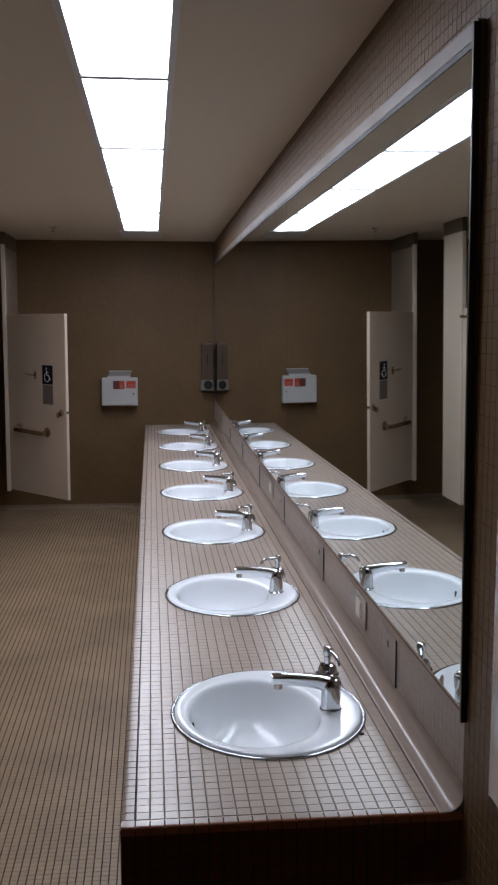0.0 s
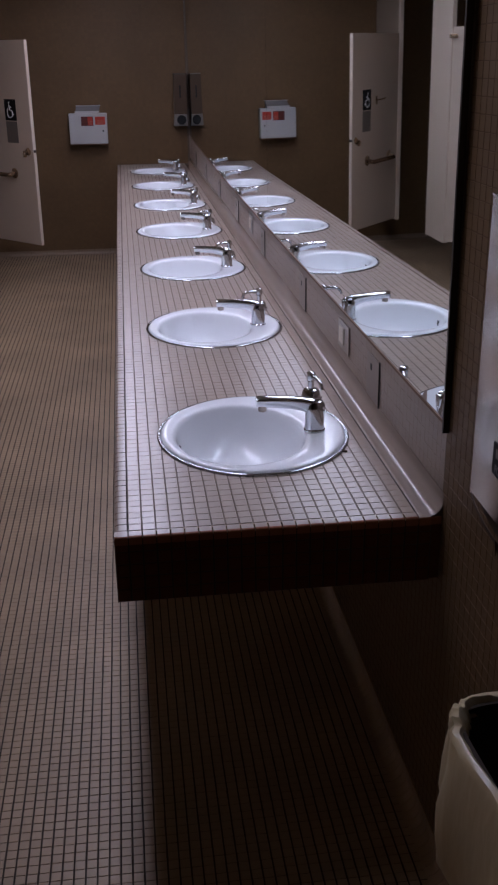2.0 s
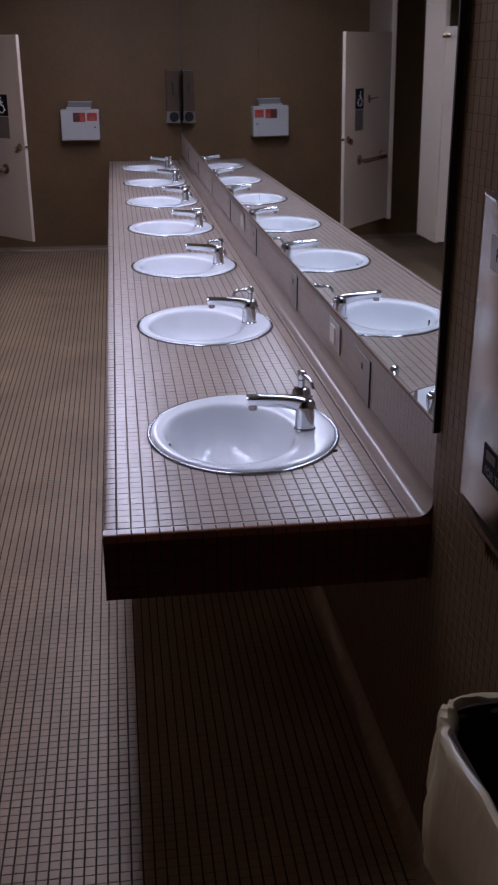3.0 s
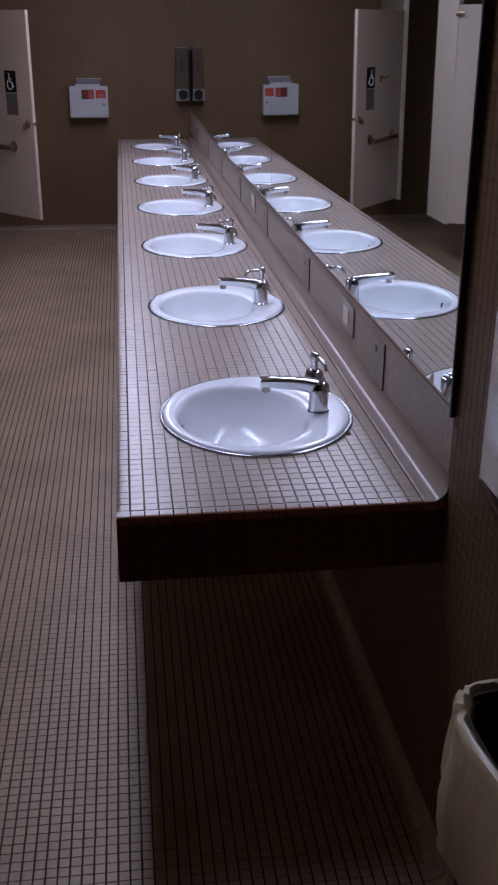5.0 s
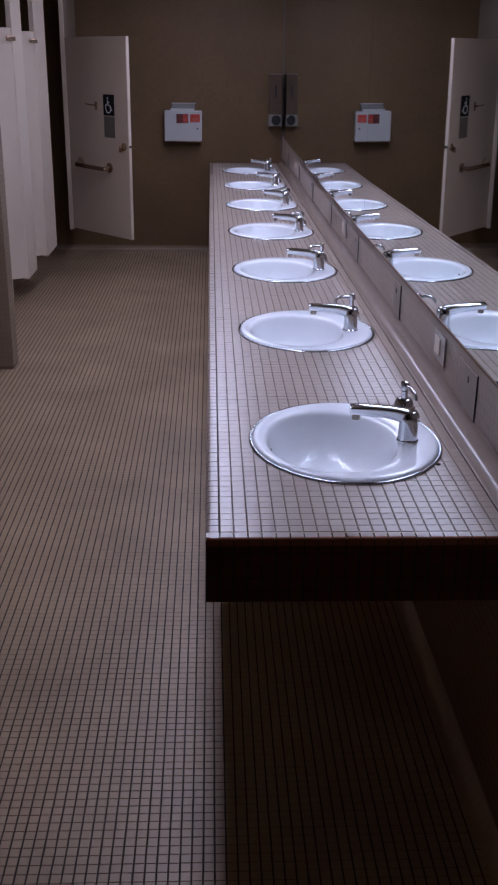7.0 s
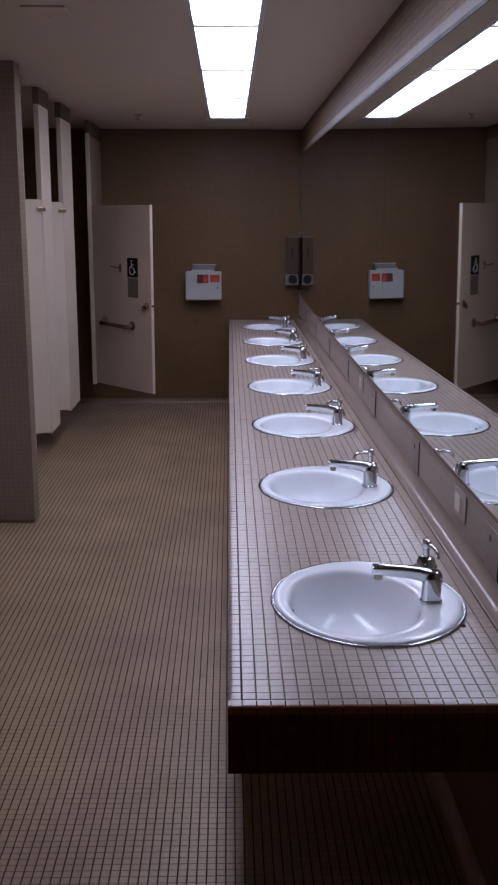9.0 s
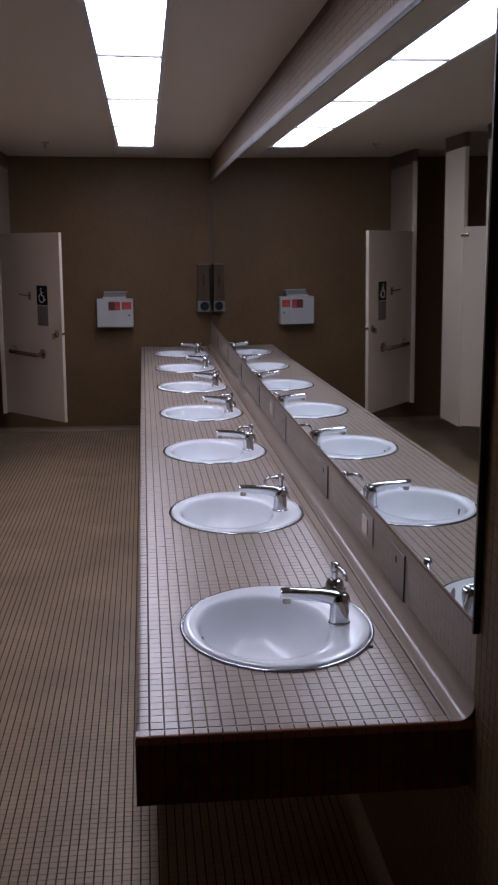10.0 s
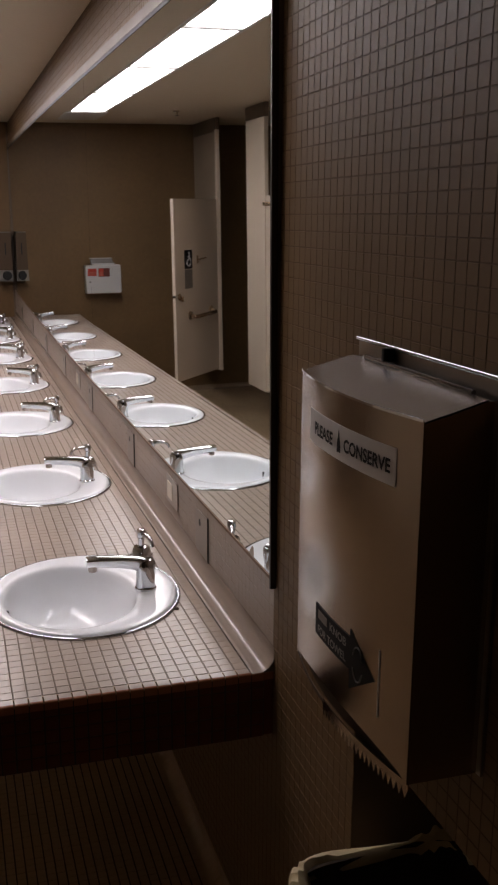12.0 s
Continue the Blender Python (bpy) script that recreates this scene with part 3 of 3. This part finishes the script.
part("end_filler", prism([(-0.0097 * (z - 1.5), 0.4 * y, z - 1.5) for y, z in ENDS], (0.0115, 0, 0)), LEDGE, mirror, "brown filler between strip and wall")
part("far_trim", pane(FAR - 0.012, FAR - 0.002, MIRROR_LOW - 0.006, MIRROR_HIGH + 0.042, -0.004, 0.02), LEDGE, mirror, "pale end strip")

# ---- plates in the backsplash ----
for i in range(7):
    y = 0.568 + 0.985 * i
    pl = empty("cover_plate", (WALL - 0.004, y, 0.882), "dull metal cover plate in the tiled backsplash", "cover plate", "backsplash plates")
    part("plate", box(0, -0.058, -0.055, 0.003, 0.058, 0.055, 0.0015), PLATE, pl)
    part("keyhole", box(-0.001, 0.008, 0.018, 0.001, 0.020, 0.034), BLACK, pl)
    # Thin black strip along the near side of the plate.
    part("gap", box(0.0005, -0.0614, -0.058, 0.0030, -0.0588, 0.058), BLACK, pl, "thin black strip beside the plate")
for y in (0.90, 2.94):
    ol = empty("power_outlet", (WALL - 0.005, y, 0.900), "ivory power outlet in a metal plate on the backsplash", "outlet", "backsplash outlets")
    part("plate", box(0, -0.066, -0.040, 0.004, 0.066, 0.040, 0.0015), STEEL, ol)
    part("socket", box(-0.003, -0.012, -0.024, 0.001, 0.045, 0.024, 0.002), IVORY, ol, "ivory socket face")

# ---- toilet stalls ----
ST_X, ST_TOP, ST_LOW = -1.155, 1.784, 0.30


def pilaster(y0, y1, low=ST_LOW, shift=0.0):
    p = empty("stall_pilaster", (ST_X + shift, y0, 0), "off-white ceiling-hung stall pilaster", "pilaster", "stall pilasters")
    part("post", box(-0.032, 0, low, 0, y1 - y0, CEIL - 0.10, 0.003), PANEL, p)
    part("shoe", box(-0.035, -0.003, CEIL - 0.10, 0.003, y1 - y0 + 0.003, CEIL - 0.0005, 0.002), SHOE, p, "dark metal ceiling shoe")
    return p


def stall_door(y0, y1, swing=0.0):
    d = empty("stall_door", (ST_X - 0.004, y1, 0), "off-white enamel stall door standing ajar inwards", "door", "stall doors", swing)
    part("leaf", box(-0.025, -(y1 - y0), ST_LOW + 0.015, 0, 0, ST_TOP, 0.003), PANEL, d)
    hb = box(0.0005, -0.035, ST_TOP - 0.072, 0.016, 0.022, ST_TOP - 0.045, 0.003)
    part("hinge", hb, BRONZE, d, "dull steel hinge bracket", True)
    part("latch", box(0.0005, -(y1 - y0) + 0.03, 0.995, 0.014, -(y1 - y0) + 0.06, 1.065, 0.004), BRONZE, d, "dull steel latch")
    return d


pilaster(3.89, 4.05)
stall_door(4.065, 4.54, -52)
pilaster(4.56, 4.88)
stall_door(4.895, 5.32, -55)
pilaster(5.34, 5.78)
pilaster(6.53, 6.572, shift=0.028)
sc = empty("screen_panel", (ST_X + 0.028, 6.575, 0), "partition panel between door and end wall, darker than the pilasters", "partition")
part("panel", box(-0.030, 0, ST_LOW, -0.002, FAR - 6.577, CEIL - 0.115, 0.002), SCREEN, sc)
part("shoe", box(-0.034, -0.002, CEIL - 0.115, 0.002, FAR - 6.577, CEIL - 0.0005, 0.002), SHOE, sc, "dark metal ceiling shoe")
for y in (4.59, 5.76):
    ft = empty("door_stop", (ST_X - 0.012, y, ST_LOW), "small dark foot bracket under a stall pilaster", "bracket", "pilaster feet")
    part("foot", box(-0.012, -0.02, -0.018, 0.012, 0.02, -0.0005, 0.002), SHOE, ft)

# open accessible stall door
HX, HY, TX, TY = -1.150, 6.565, -0.604, 5.955
ang = math.degrees(math.atan2(TY - HY, TX - HX))
DW = math.hypot(TX - HX, TY - HY)
acc = empty("accessible_stall_door", (HX, HY, 0), "off-white accessible stall door standing open with grab bar", "door", rz=ang)
part("leaf", box(0, 0.0, 0.315, DW, 0.026, 1.777, 0.003), PANEL, acc)
SX = 0.516           # left edge of the sign
sg = part("sign", box(SX, -0.003, 1.221, SX + 0.138, -0.0005, 1.373, 0.001), INK, acc, "black accessibility sign")
wb = lathe([(0.0075, 0), (0.0075, 0.0015)], 14, at=(SX + 0.058, -0.0045, 1.347), axis="y")
tube([(SX + 0.059, -0.004, 1.336), (SX + 0.063, -0.004, 1.296), (SX + 0.088, -0.004, 1.294), (SX + 0.101, -0.004, 1.261), (SX + 0.112, -0.004, 1.265)], 0.0042, 6, wb)
tube([(SX + 0.061, -0.004, 1.317), (SX + 0.084, -0.004, 1.317)], 0.0036, 6, wb)
tube([(SX + 0.065 + 0.032 * math.cos(a), -0.004, 1.277 + 0.035 * math.sin(a)) for a in np.linspace(2.2, 5.9, 14)], 0.0036, 6, wb)
part("symbol", wb, WHITE_INK, sg, "white wheelchair symbol")
part("plate", box(SX + 0.002, -0.003, 1.062, SX + 0.138, -0.0005, 1.216, 0.001), BRAILLE, acc, "dark grey plate under the sign")
part("rosette", lathe([(0.028, 0), (0.028, -0.004), (0.02, -0.01)], 20, at=(0.758, 0, 1.005), axis="y"), BRONZE, acc, "", True)
part("knob", box(0.728, -0.030, 0.965, 0.746, -0.004, 1.01, 0.004), BRONZE, acc, "dull steel turn latch", True)
part("keeper", box(DW - 0.004, -0.006, 1.0, DW + 0.012, 0.02, 1.02, 0.002), CHROME, acc)
HKX, BAR = 0.424, (0.188, 0.568)
part("coat_hook", tube([(HKX, -0.001, 1.29), (HKX - 0.003, -0.03, 1.292), (HKX - 0.033, -0.035, 1.295), (HKX - 0.093, -0.036, 1.30)], 0.0055, 8, box(HKX - 0.013, -0.008, 1.257, HKX + 0.013, -0.0005, 1.322, 0.003)), BRONZE, acc, "dark steel coat hook", True)
gb = tube([(BAR[0], -0.002, 0.85), (BAR[0], -0.045, 0.842), (BAR[0] + 0.018, -0.058, 0.838), (sum(BAR) / 2, -0.059, 0.834), (BAR[1] - 0.018, -0.058, 0.830), (BAR[1], -0.045, 0.832), (BAR[1], -0.002, 0.838)], 0.0165, 14)
part("grab_bar", gb, BRONZE, acc, "worn stainless grab bar", True)
for x, z in zip(BAR, (0.85, 0.838)):
    part("flange", lathe([(0.038, 0), (0.038, -0.006), (0.024, -0.012)], 24, at=(x, 0, z), axis="y"), BRONZE, acc, "", True)
for z in (0.42, 1.69):
    part("hinge", box(-0.02, -0.008, z - 0.02, 0.03, -0.0005, z + 0.02, 0.003), CHROME, acc)

# ---- things on the end wall ----
bx = empty("disposal_box", (-0.228, FAR, 0.967), "white metal disposal box with red warning labels on wall", "disposal box")
part("body", box(-0.161, -0.120, 0, 0.161, -0.001, 0.248, 0.006), BOXP, bx)
part("lid", prism([(-0.105, -0.118, 0.249), (-0.105, -0.01, 0.249), (-0.095, -0.01, 0.305), (-0.095, -0.045, 0.305)], (0.20, 0, 0)), LIDP, bx, "grey sloping chute lid")
part("lid_lip", box(-0.107, -0.1195, 0.249, 0.097, -0.1165, 0.268, 0.001), BOXP, bx, "light front lip of the chute")
part("lid_edge", box(-0.099, -0.050, 0.3055, 0.109, -0.008, 0.311, 0.001), BOXP, bx)
part("label", box(-0.058, -0.1225, 0.148, 0.044, -0.1203, 0.224), RED, bx, "dark maroon warning label")
part("label_panel", box(-0.002, -0.1232, 0.152, 0.040, -0.1227, 0.220), ORANGE, bx, "red panel of the label")
part("label", box(0.060, -0.1225, 0.156, 0.144, -0.1203, 0.222), ORANGE, bx, "red warning label")
for k in range(3):
    part("print_bar", box(0.004, -0.1240, 0.156 + 0.012 * k, 0.034, -0.1234, 0.160 + 0.012 * k), PALE_INK, bx)
    part("print_bar", box(0.078, -0.1235, 0.164 + 0.011 * k, 0.130, -0.1227, 0.168 + 0.011 * k), PALE_INK, bx)
part("bottom_flange", box(-0.158, -0.1215, -0.008, 0.158, -0.001, -0.0005, 0.001), RUSTY, bx, "brown stained bottom edge")
part("lock", lathe([(0.007, 0), (0.007, -0.004), (0.005, -0.006)], 14, at=(0.124, -0.1205, 0.105), axis="y"), DARK_METAL, bx, "small key lock")

sd = empty("soap_dispenser", (0.570, FAR, 1.10), "smoked plastic wall soap dispenser with black button", "soap dispenser")
part("tank", prism([(-0.056, -0.112, 0.095), (0.052, -0.112, 0.095), (0.048, -0.112, 0.418), (-0.052, -0.112, 0.418)], (0, 0.111, 0)), TANK, sd, "smoked brown tank")
part("base", prism([(-0.060, -0.122, 0.0), (0.056, -0.122, 0.0), (0.051, -0.122, 0.094), (-0.055, -0.122, 0.094)], (0, 0.121, 0)), LIGHTP, sd, "light grey flared base")
part("cap", box(-0.053, -0.114, 0.4185, 0.049, -0.001, 0.424, 0.002), LIGHTP, sd, "pale lid edge of the tank")
part("button", lathe([(0.040, 0), (0.040, -0.008), (0.035, -0.012)], 28, at=(0.004, -0.1222, 0.050), axis="y"), BLACK, sd, "round black push button", True)
part("sight_slot", box(-0.008, -0.1140, 0.23, 0.004, -0.1122, 0.33), BLACK, sd)

# ---- towel dispenser beside the mirror ----
TY0, TY1, TZ0, TZ1, TDEP, TBULGE = -0.388, -0.765, 1.008, 1.445, 0.096, 0.022
td = empty("towel_dispenser", (WALL, 0, 0), "brushed steel paper towel dispenser with curved front", "towel dispenser")


def front(s, d=0.0):
    """A point across the curved front, 0 at the mirror's side to 1."""
    return -(TDEP + TBULGE * 4 * s * (1 - s) + d), TY0 + (TY1 - TY0) * s


def front_sheet(s0, s1, zlow, zhigh, d, thick, n=24):
    """A sheet that follows the curved front; zlow and zhigh may be functions of s."""
    bm = bmesh.new()
    cols = []
    for k in range(n + 1):
        s = s0 + (s1 - s0) * k / n
        lo = zlow(s) if callable(zlow) else zlow
        hi = zhigh(s) if callable(zhigh) else zhigh
        (xa, y), (xb, _) = front(s, d), front(s, d - thick)
        cols.append([bm.verts.new((xa, y, lo)), bm.verts.new((xa, y, hi)), bm.verts.new((xb, y, hi)), bm.verts.new((xb, y, lo))])
    for a, b2 in zip(cols, cols[1:]):
        for q in range(4):
            bm.faces.new((a[q], a[(q + 1) % 4], b2[(q + 1) % 4], b2[q]))
    bm.faces.new(cols[0][::-1])
    bm.faces.new(cols[-1])
    bmesh.ops.recalc_face_normals(bm, faces=bm.faces)
    return bm


def arch(s):
    return TZ0 + 0.030 * max(0.0, math.sin(math.pi * min(1, max(0, s)))) ** 0.6


part("front_cover", front_sheet(0, 1, arch, TZ1, 0.0, 0.0015), CASE_STEEL, td, "", True)
part("bead", front_sheet(0, 1, TZ1 - 0.0005, TZ1 + 0.0025, 0.0012, 0.003), CHROME, td, "bright folded top edge")
bm = bmesh.new()
rows = [[], [], [], []]
for q in np.linspace(0, 1, 24):
    xa, ya = front(q, -0.0016)
    for row, (x, z) in zip(rows, ((xa, TZ1 - 0.0004), (-0.018, TZ1 + 0.0205), (-0.018, TZ1 + 0.0185), (xa, TZ1 - 0.0024))):
        row.append(bm.verts.new((x, ya, z)))
for a, b2 in zip(rows, rows[1:] + rows[:1]):
    for k in range(23):
        bm.faces.new((a[k], a[k + 1], b2[k + 1], b2[k]))
bmesh.ops.recalc_face_normals(bm, faces=bm.faces)
part("top", bm, CASE_STEEL, td, "top sloping up to the wall plate")
for y0 in (TY0 - 0.0015, TY1):
    part("side", prism([(-TDEP + 0.001, y0, TZ0), (-0.001, y0, TZ0), (-0.001, y0, TZ1 + 0.019), (-0.018, y0, TZ1 + 0.0185), (-TDEP + 0.001, y0, TZ1 - 0.003)], (0, 0.0015, 0)), CASE_STEEL, td)
part("back_plate", box(-0.004, TY1 - 0.01, TZ0, -0.0005, TY0 + 0.012, TZ1 + 0.040), STEEL, td, "steel wall plate")
part("flange_edge", tube([(-0.018, -0.731, TZ1 + 0.0226), (-0.018, -0.432, TZ1 + 0.0232)], 0.0034, 10), RIM, td, "bright folded flange edge")
part("plate_lip", tube([(-0.006, TY1 - 0.01, TZ1 + 0.0435), (-0.006, TY0 + 0.012, TZ1 + 0.0430)], 0.0034, 12), RIM, td, "bright lip of the wall plate", True)
part("key_lock", box(-0.022, TY0 - 0.112, TZ1 + 0.024, -0.004, TY0 - 0.103, TZ1 + 0.043, 0.002), BLACK, td, "black key tab")
part("inner_case", front_sheet(0.005, 0.995, TZ0, TZ0 + 0.06, -0.010, 0.003), CASING, td, "dull brown inner casing")
part("saw_guide", front_sheet(0.0, 0.415, TZ0 - 0.004, TZ0 + 0.002, -0.002, 0.0012), CASING, td, "dull brown lower guide")
part("saw_strip", front_sheet(0.416, 1.0, TZ0 - 0.006, TZ0 + 0.002, -0.002, 0.0012), CASE_STEEL, td, "toothed steel cutter strip")
for k in range(15, 36):
    s0, s1 = k / 36, (k + 1) / 36
    (xa, ya), (xb, yb) = front(s0, -0.002), front(s1, -0.002)
    part("tooth", prism([(xa, ya, TZ0 - 0.0062), (xb, yb, TZ0 - 0.0062), ((xa + xb) / 2, (ya + yb) / 2, TZ0 - 0.020)], (0.0012, 0, 0)), CASE_STEEL, td)


def words(text, s0, s1, z_mid, high, parent, mat, d=0.0016):
    """Bold flat lettering laid on the curved front from s0 to s1, high metres tall."""
    cu = bpy.data.curves.new("words", "FONT")
    cu.body, cu.size, cu.align_x, cu.align_y, cu.offset = text, 1.0, "LEFT", "BOTTOM_BASELINE", 0.03
    tmp = new("words", cu)
    me = bpy.data.meshes.new_from_object(tmp.evaluated_get(bpy.context.evaluated_depsgraph_get()))
    bpy.data.objects.remove(tmp)
    lo = [min(v.co[k] for v in me.vertices) for k in (0, 1)]
    hi = [max(v.co[k] for v in me.vertices) for k in (0, 1)]
    for v in me.vertices:
        x, y = front(s0 + (s1 - s0) * (v.co.x - lo[0]) / (hi[0] - lo[0]), d)
        v.co = (x, y, z_mid + high * ((v.co.y - lo[1]) / (hi[1] - lo[1]) - 0.5))
    me.materials.append(mat)
    ob = new("lettering", me)
    ob.parent = parent
    return ob


lab = part("label", front_sheet(0.20, 0.885, 1.361, 1.406, 0.0010, 0.0009), SILVERP, td, "silver sticker asking to conserve")
words("PLEASE", 0.275, 0.470, 1.3835, 0.0175, lab, INK)
words("CONSERVE", 0.565, 0.860, 1.3835, 0.0175, lab, INK)
part("tree_mark", front_sheet(0.508, 0.536, lambda s: 1.371, lambda s: 1.400 - abs(s - 0.522) * 1.5, 0.0016, 0.0005, 8), INK, lab)
arrow = part("arrow_label", front_sheet(0.335, 0.655, 1.098, 1.142, 0.0010, 0.0009), INK, td, "black arrow sticker")
part("arrow_head", front_sheet(0.655, 0.818, lambda s: 1.109 - (0.818 - s) * 0.235, lambda s: 1.109 + (0.818 - s) * 0.27, 0.0010, 0.0009), INK, arrow)
part("print_bar", front_sheet(0.37, 0.46, 1.124, 1.136, 0.0016, 0.0005), BRAILLE, arrow)
words("KNOB", 0.49, 0.63, 1.130, 0.012, arrow, GREY_INK)
words("FOR TOWEL", 0.37, 0.63, 1.109, 0.012, arrow, GREY_INK)
for a0 in (0.35, math.pi + 0.35):
    arc = [(*front(0.712 + 0.034 * math.cos(a), 0.0015), 1.113 + 0.023 * math.sin(a)) for a in np.linspace(a0, a0 + 2.4, 14)]
    part("turn_arc", tube(arc, 0.0011, 6), GREY_INK, arrow, "pale turning arrow")
part("sticker_edge", front_sheet(0.838, 0.843, 1.066, 1.154, 0.0010, 0.0009, 2), SILVERP, td, "edge of a clear sticker")

# ---- waste bin under the dispenser ----
BX0, BX1, BY0, BY1, BZ = 0.496, 0.80, -0.478, -0.86, 0.70
bn = empty("waste_bin", (0.658, -0.661, 0), "tall grey waste bin with a white plastic liner", "waste bin", rz=3)


def bin_ring(bm, grow, z, seed, amp):
    w, dpt = (BX1 - BX0) / 2, abs(BY1 - BY0) / 2
    out = []
    for k in range(128):
        a = 2 * math.pi * k / 128
        c, s = math.cos(a), math.sin(a)
        cx, sy = math.copysign(abs(c) ** 0.3, c), math.copysign(abs(s) ** 0.3, s)
        nse = amp * noise.noise(Vector((c * 2.2 + seed, s * 2.2, z * 4)))
        x = cx * (w + grow + nse)
        out.append(bm.verts.new((x, sy * (dpt + grow + nse), z)))
    return out


bm = bmesh.new()
rs = [bin_ring(bm, g, z, 0, 0) for g, z in ((-0.035, 0.0), (-0.03, 0.01), (-0.002, BZ - 0.03), (-0.002, BZ - 0.005), (-0.008, BZ - 0.005), (-0.035, 0.02))]
skin(bm, rs)
bm.faces.new(rs[0])
bm.faces.new(rs[-1])
bmesh.ops.recalc_face_normals(bm, faces=bm.faces)
part("bin_body", bm, GREYP, bn, "dark grey plastic body", True)
bm = bmesh.new()
LIN = ((-0.055, 0.20), (-0.042, 0.30), (-0.030, 0.37), (-0.014, 0.425), (0.004, 0.445), (0.009, 0.455), (0.008, 0.47), (0.014, 0.50), (0.018, 0.55), (0.016, 0.60), (0.014, 0.64), (0.012, 0.665), (0.011, 0.68), (0.012, 0.692), (0.008, BZ + 0.002), (0.000, BZ + 0.004), (-0.008, BZ - 0.006), (-0.012, BZ - 0.018))
rs = []
for g, z in LIN:
    rg = bin_ring(bm, g, z, 3, 0.012 if z < BZ - 0.03 else 0.005)
    for v in rg:
        f = noise.noise(Vector((v.co.x * 38 + 7, v.co.y * 38, v.co.z * 9))) + 0.6 * noise.noise(Vector((v.co.x * 90, v.co.y * 90 + 3, v.co.z * 26)))
        d = Vector((v.co.x, v.co.y, 0)).normalized()
        f2 = noise.noise(Vector((v.co.x * 14, v.co.y * 14 + 9, v.co.z * 3.5 + v.co.y * 6)))
        v.co += d * (0.0045 * f + 0.010 * f2) + Vector((0, 0, 0.010 * noise.noise(Vector((v.co.x * 22, v.co.y * 22, 5)))))
        if z > BZ - 0.045:
            v.co += (d * 0.0065 + Vector((0, 0, 0.008))) * noise.noise(Vector((v.co.x * 75, v.co.y * 75, v.co.z * 60)))
    rs.append(rg)
skin(bm, rs)
bmesh.ops.recalc_face_normals(bm, faces=bm.faces)
part("liner", bm, LINER, bn, "rumpled translucent white liner folded over the rim", True)

# ---- small things on the ceiling ----
cp = empty("ceiling_plate", (-0.70, 2.44, CEIL), "small painted cover plate on the ceiling", "cover plate")
part("plate", box(-0.085, -0.155, -0.008, 0.085, 0.155, -0.0005, 0.003), PLASTER, cp)
part("screw", lathe([(0.005, -0.0082), (0.005, -0.0105), (0.003, -0.011)], 10), STEEL, cp)
for x, y in ((-0.69, 6.10), (-1.21, 4.98)):
    sp = empty("sprinkler", (x, y, CEIL), "small pendent ceiling sprinkler head", "sprinkler", "sprinklers")
    part("rose", lathe([(0.028, -0.0005), (0.026, -0.006), (0.010, -0.010), (0.009, -0.028)], 20), BRONZE, sp, "", True)
    part("deflector", lathe([(0.016, -0.036), (0.016, -0.034)], 16), DARK_METAL, sp)

# ---- mosaic of floor and walls ----
FX = 0.018 - 110 * PF
FY = -1.2 - 168 * PF
tiled("floor_mosaic", floor, (FX, FY, -0.0016), (1, 0, 0), (0, 1, 0), int((WALL - FX) / PF) + 11, int((FAR - FY) / PF), PF, FLOOR_TILE, GROUT_FLOOR,
      keep=lambda i, j: ((FX + (i + 1) * PF < WALL) | ((FY + j * PF > NICHE_Y0) & (FY + (j + 1) * PF < NICHE_Y1))),
      near=lambda i, j: (np.abs(FX + i * PF + 0.28) < 0.19) & (np.abs(FY + j * PF - 0.42) < 0.25), gap=(0.0040, 0.0015), soft=0.0006)
Z0 = CEIL - int(CEIL / P) * P
NZ = int(CEIL / P)


def wall_keep(i, j):
    y, z = FAR - (i + 0.5) * P, Z0 + (j + 0.5) * P
    hole = (y > NICHE_Y0) & (y < NICHE_Y1) & (z < NICHE_Z)
    return ((y < 0) & ~hole) | (z > MIRROR_HIGH - 0.02) | ((z < TOP - APRON) & ~hole)


tiled("wall_mosaic", wall_east, (WALL + 0.0013, FAR, Z0), (0, -1, 0), (0, 0, 1), int((FAR - SOUTH) / P), NZ, P, WALL_TILE, GROUT_WALL, gap=(0.0021, 0.0017), depth=0.0006, soft=0.0003, dull=True, wobble=0.00009, keep=wall_keep,
      near=lambda i, j: (np.abs(FAR - (i + 0.5) * P + 0.36) < 0.2) & (np.abs(Z0 + (j + 0.5) * P - 1.76) < 0.25))
tiled("wall_mosaic", wall_north, (WEST, FAR + 0.0014, Z0), (1, 0, 0), (0, 0, 1), int((WALL - WEST) / P), NZ, P, WALL_TILE, GROUT_END, gap=(0.0007, 0.0007), depth=0.0003, soft=0.0002, dull=True, wobble=0.00005)
tiled("wall_mosaic", wing, (PILLAR_X - 60 * P, PILLAR_Y + 0.0014, Z0), (1, 0, 0), (0, 0, 1), 60, NZ, P, WING_TILE, GROUT_BACK, near=lambda i, j: (i >= 52) & (j < 36), gap=(0.0016, 0.0016), depth=0.0005, soft=0.0002, dull=True, wobble=0.00005)
tiled("wall_mosaic", wing, (PILLAR_X - 0.0014, PILLAR_Y + 0.008, Z0), (0, 1, 0), (0, 0, 1), 5, NZ, P, WING_TILE, GROUT_BACK, gap=(0.0016, 0.0016), depth=0.0005, soft=0.0002, dull=True, wobble=0.00005)
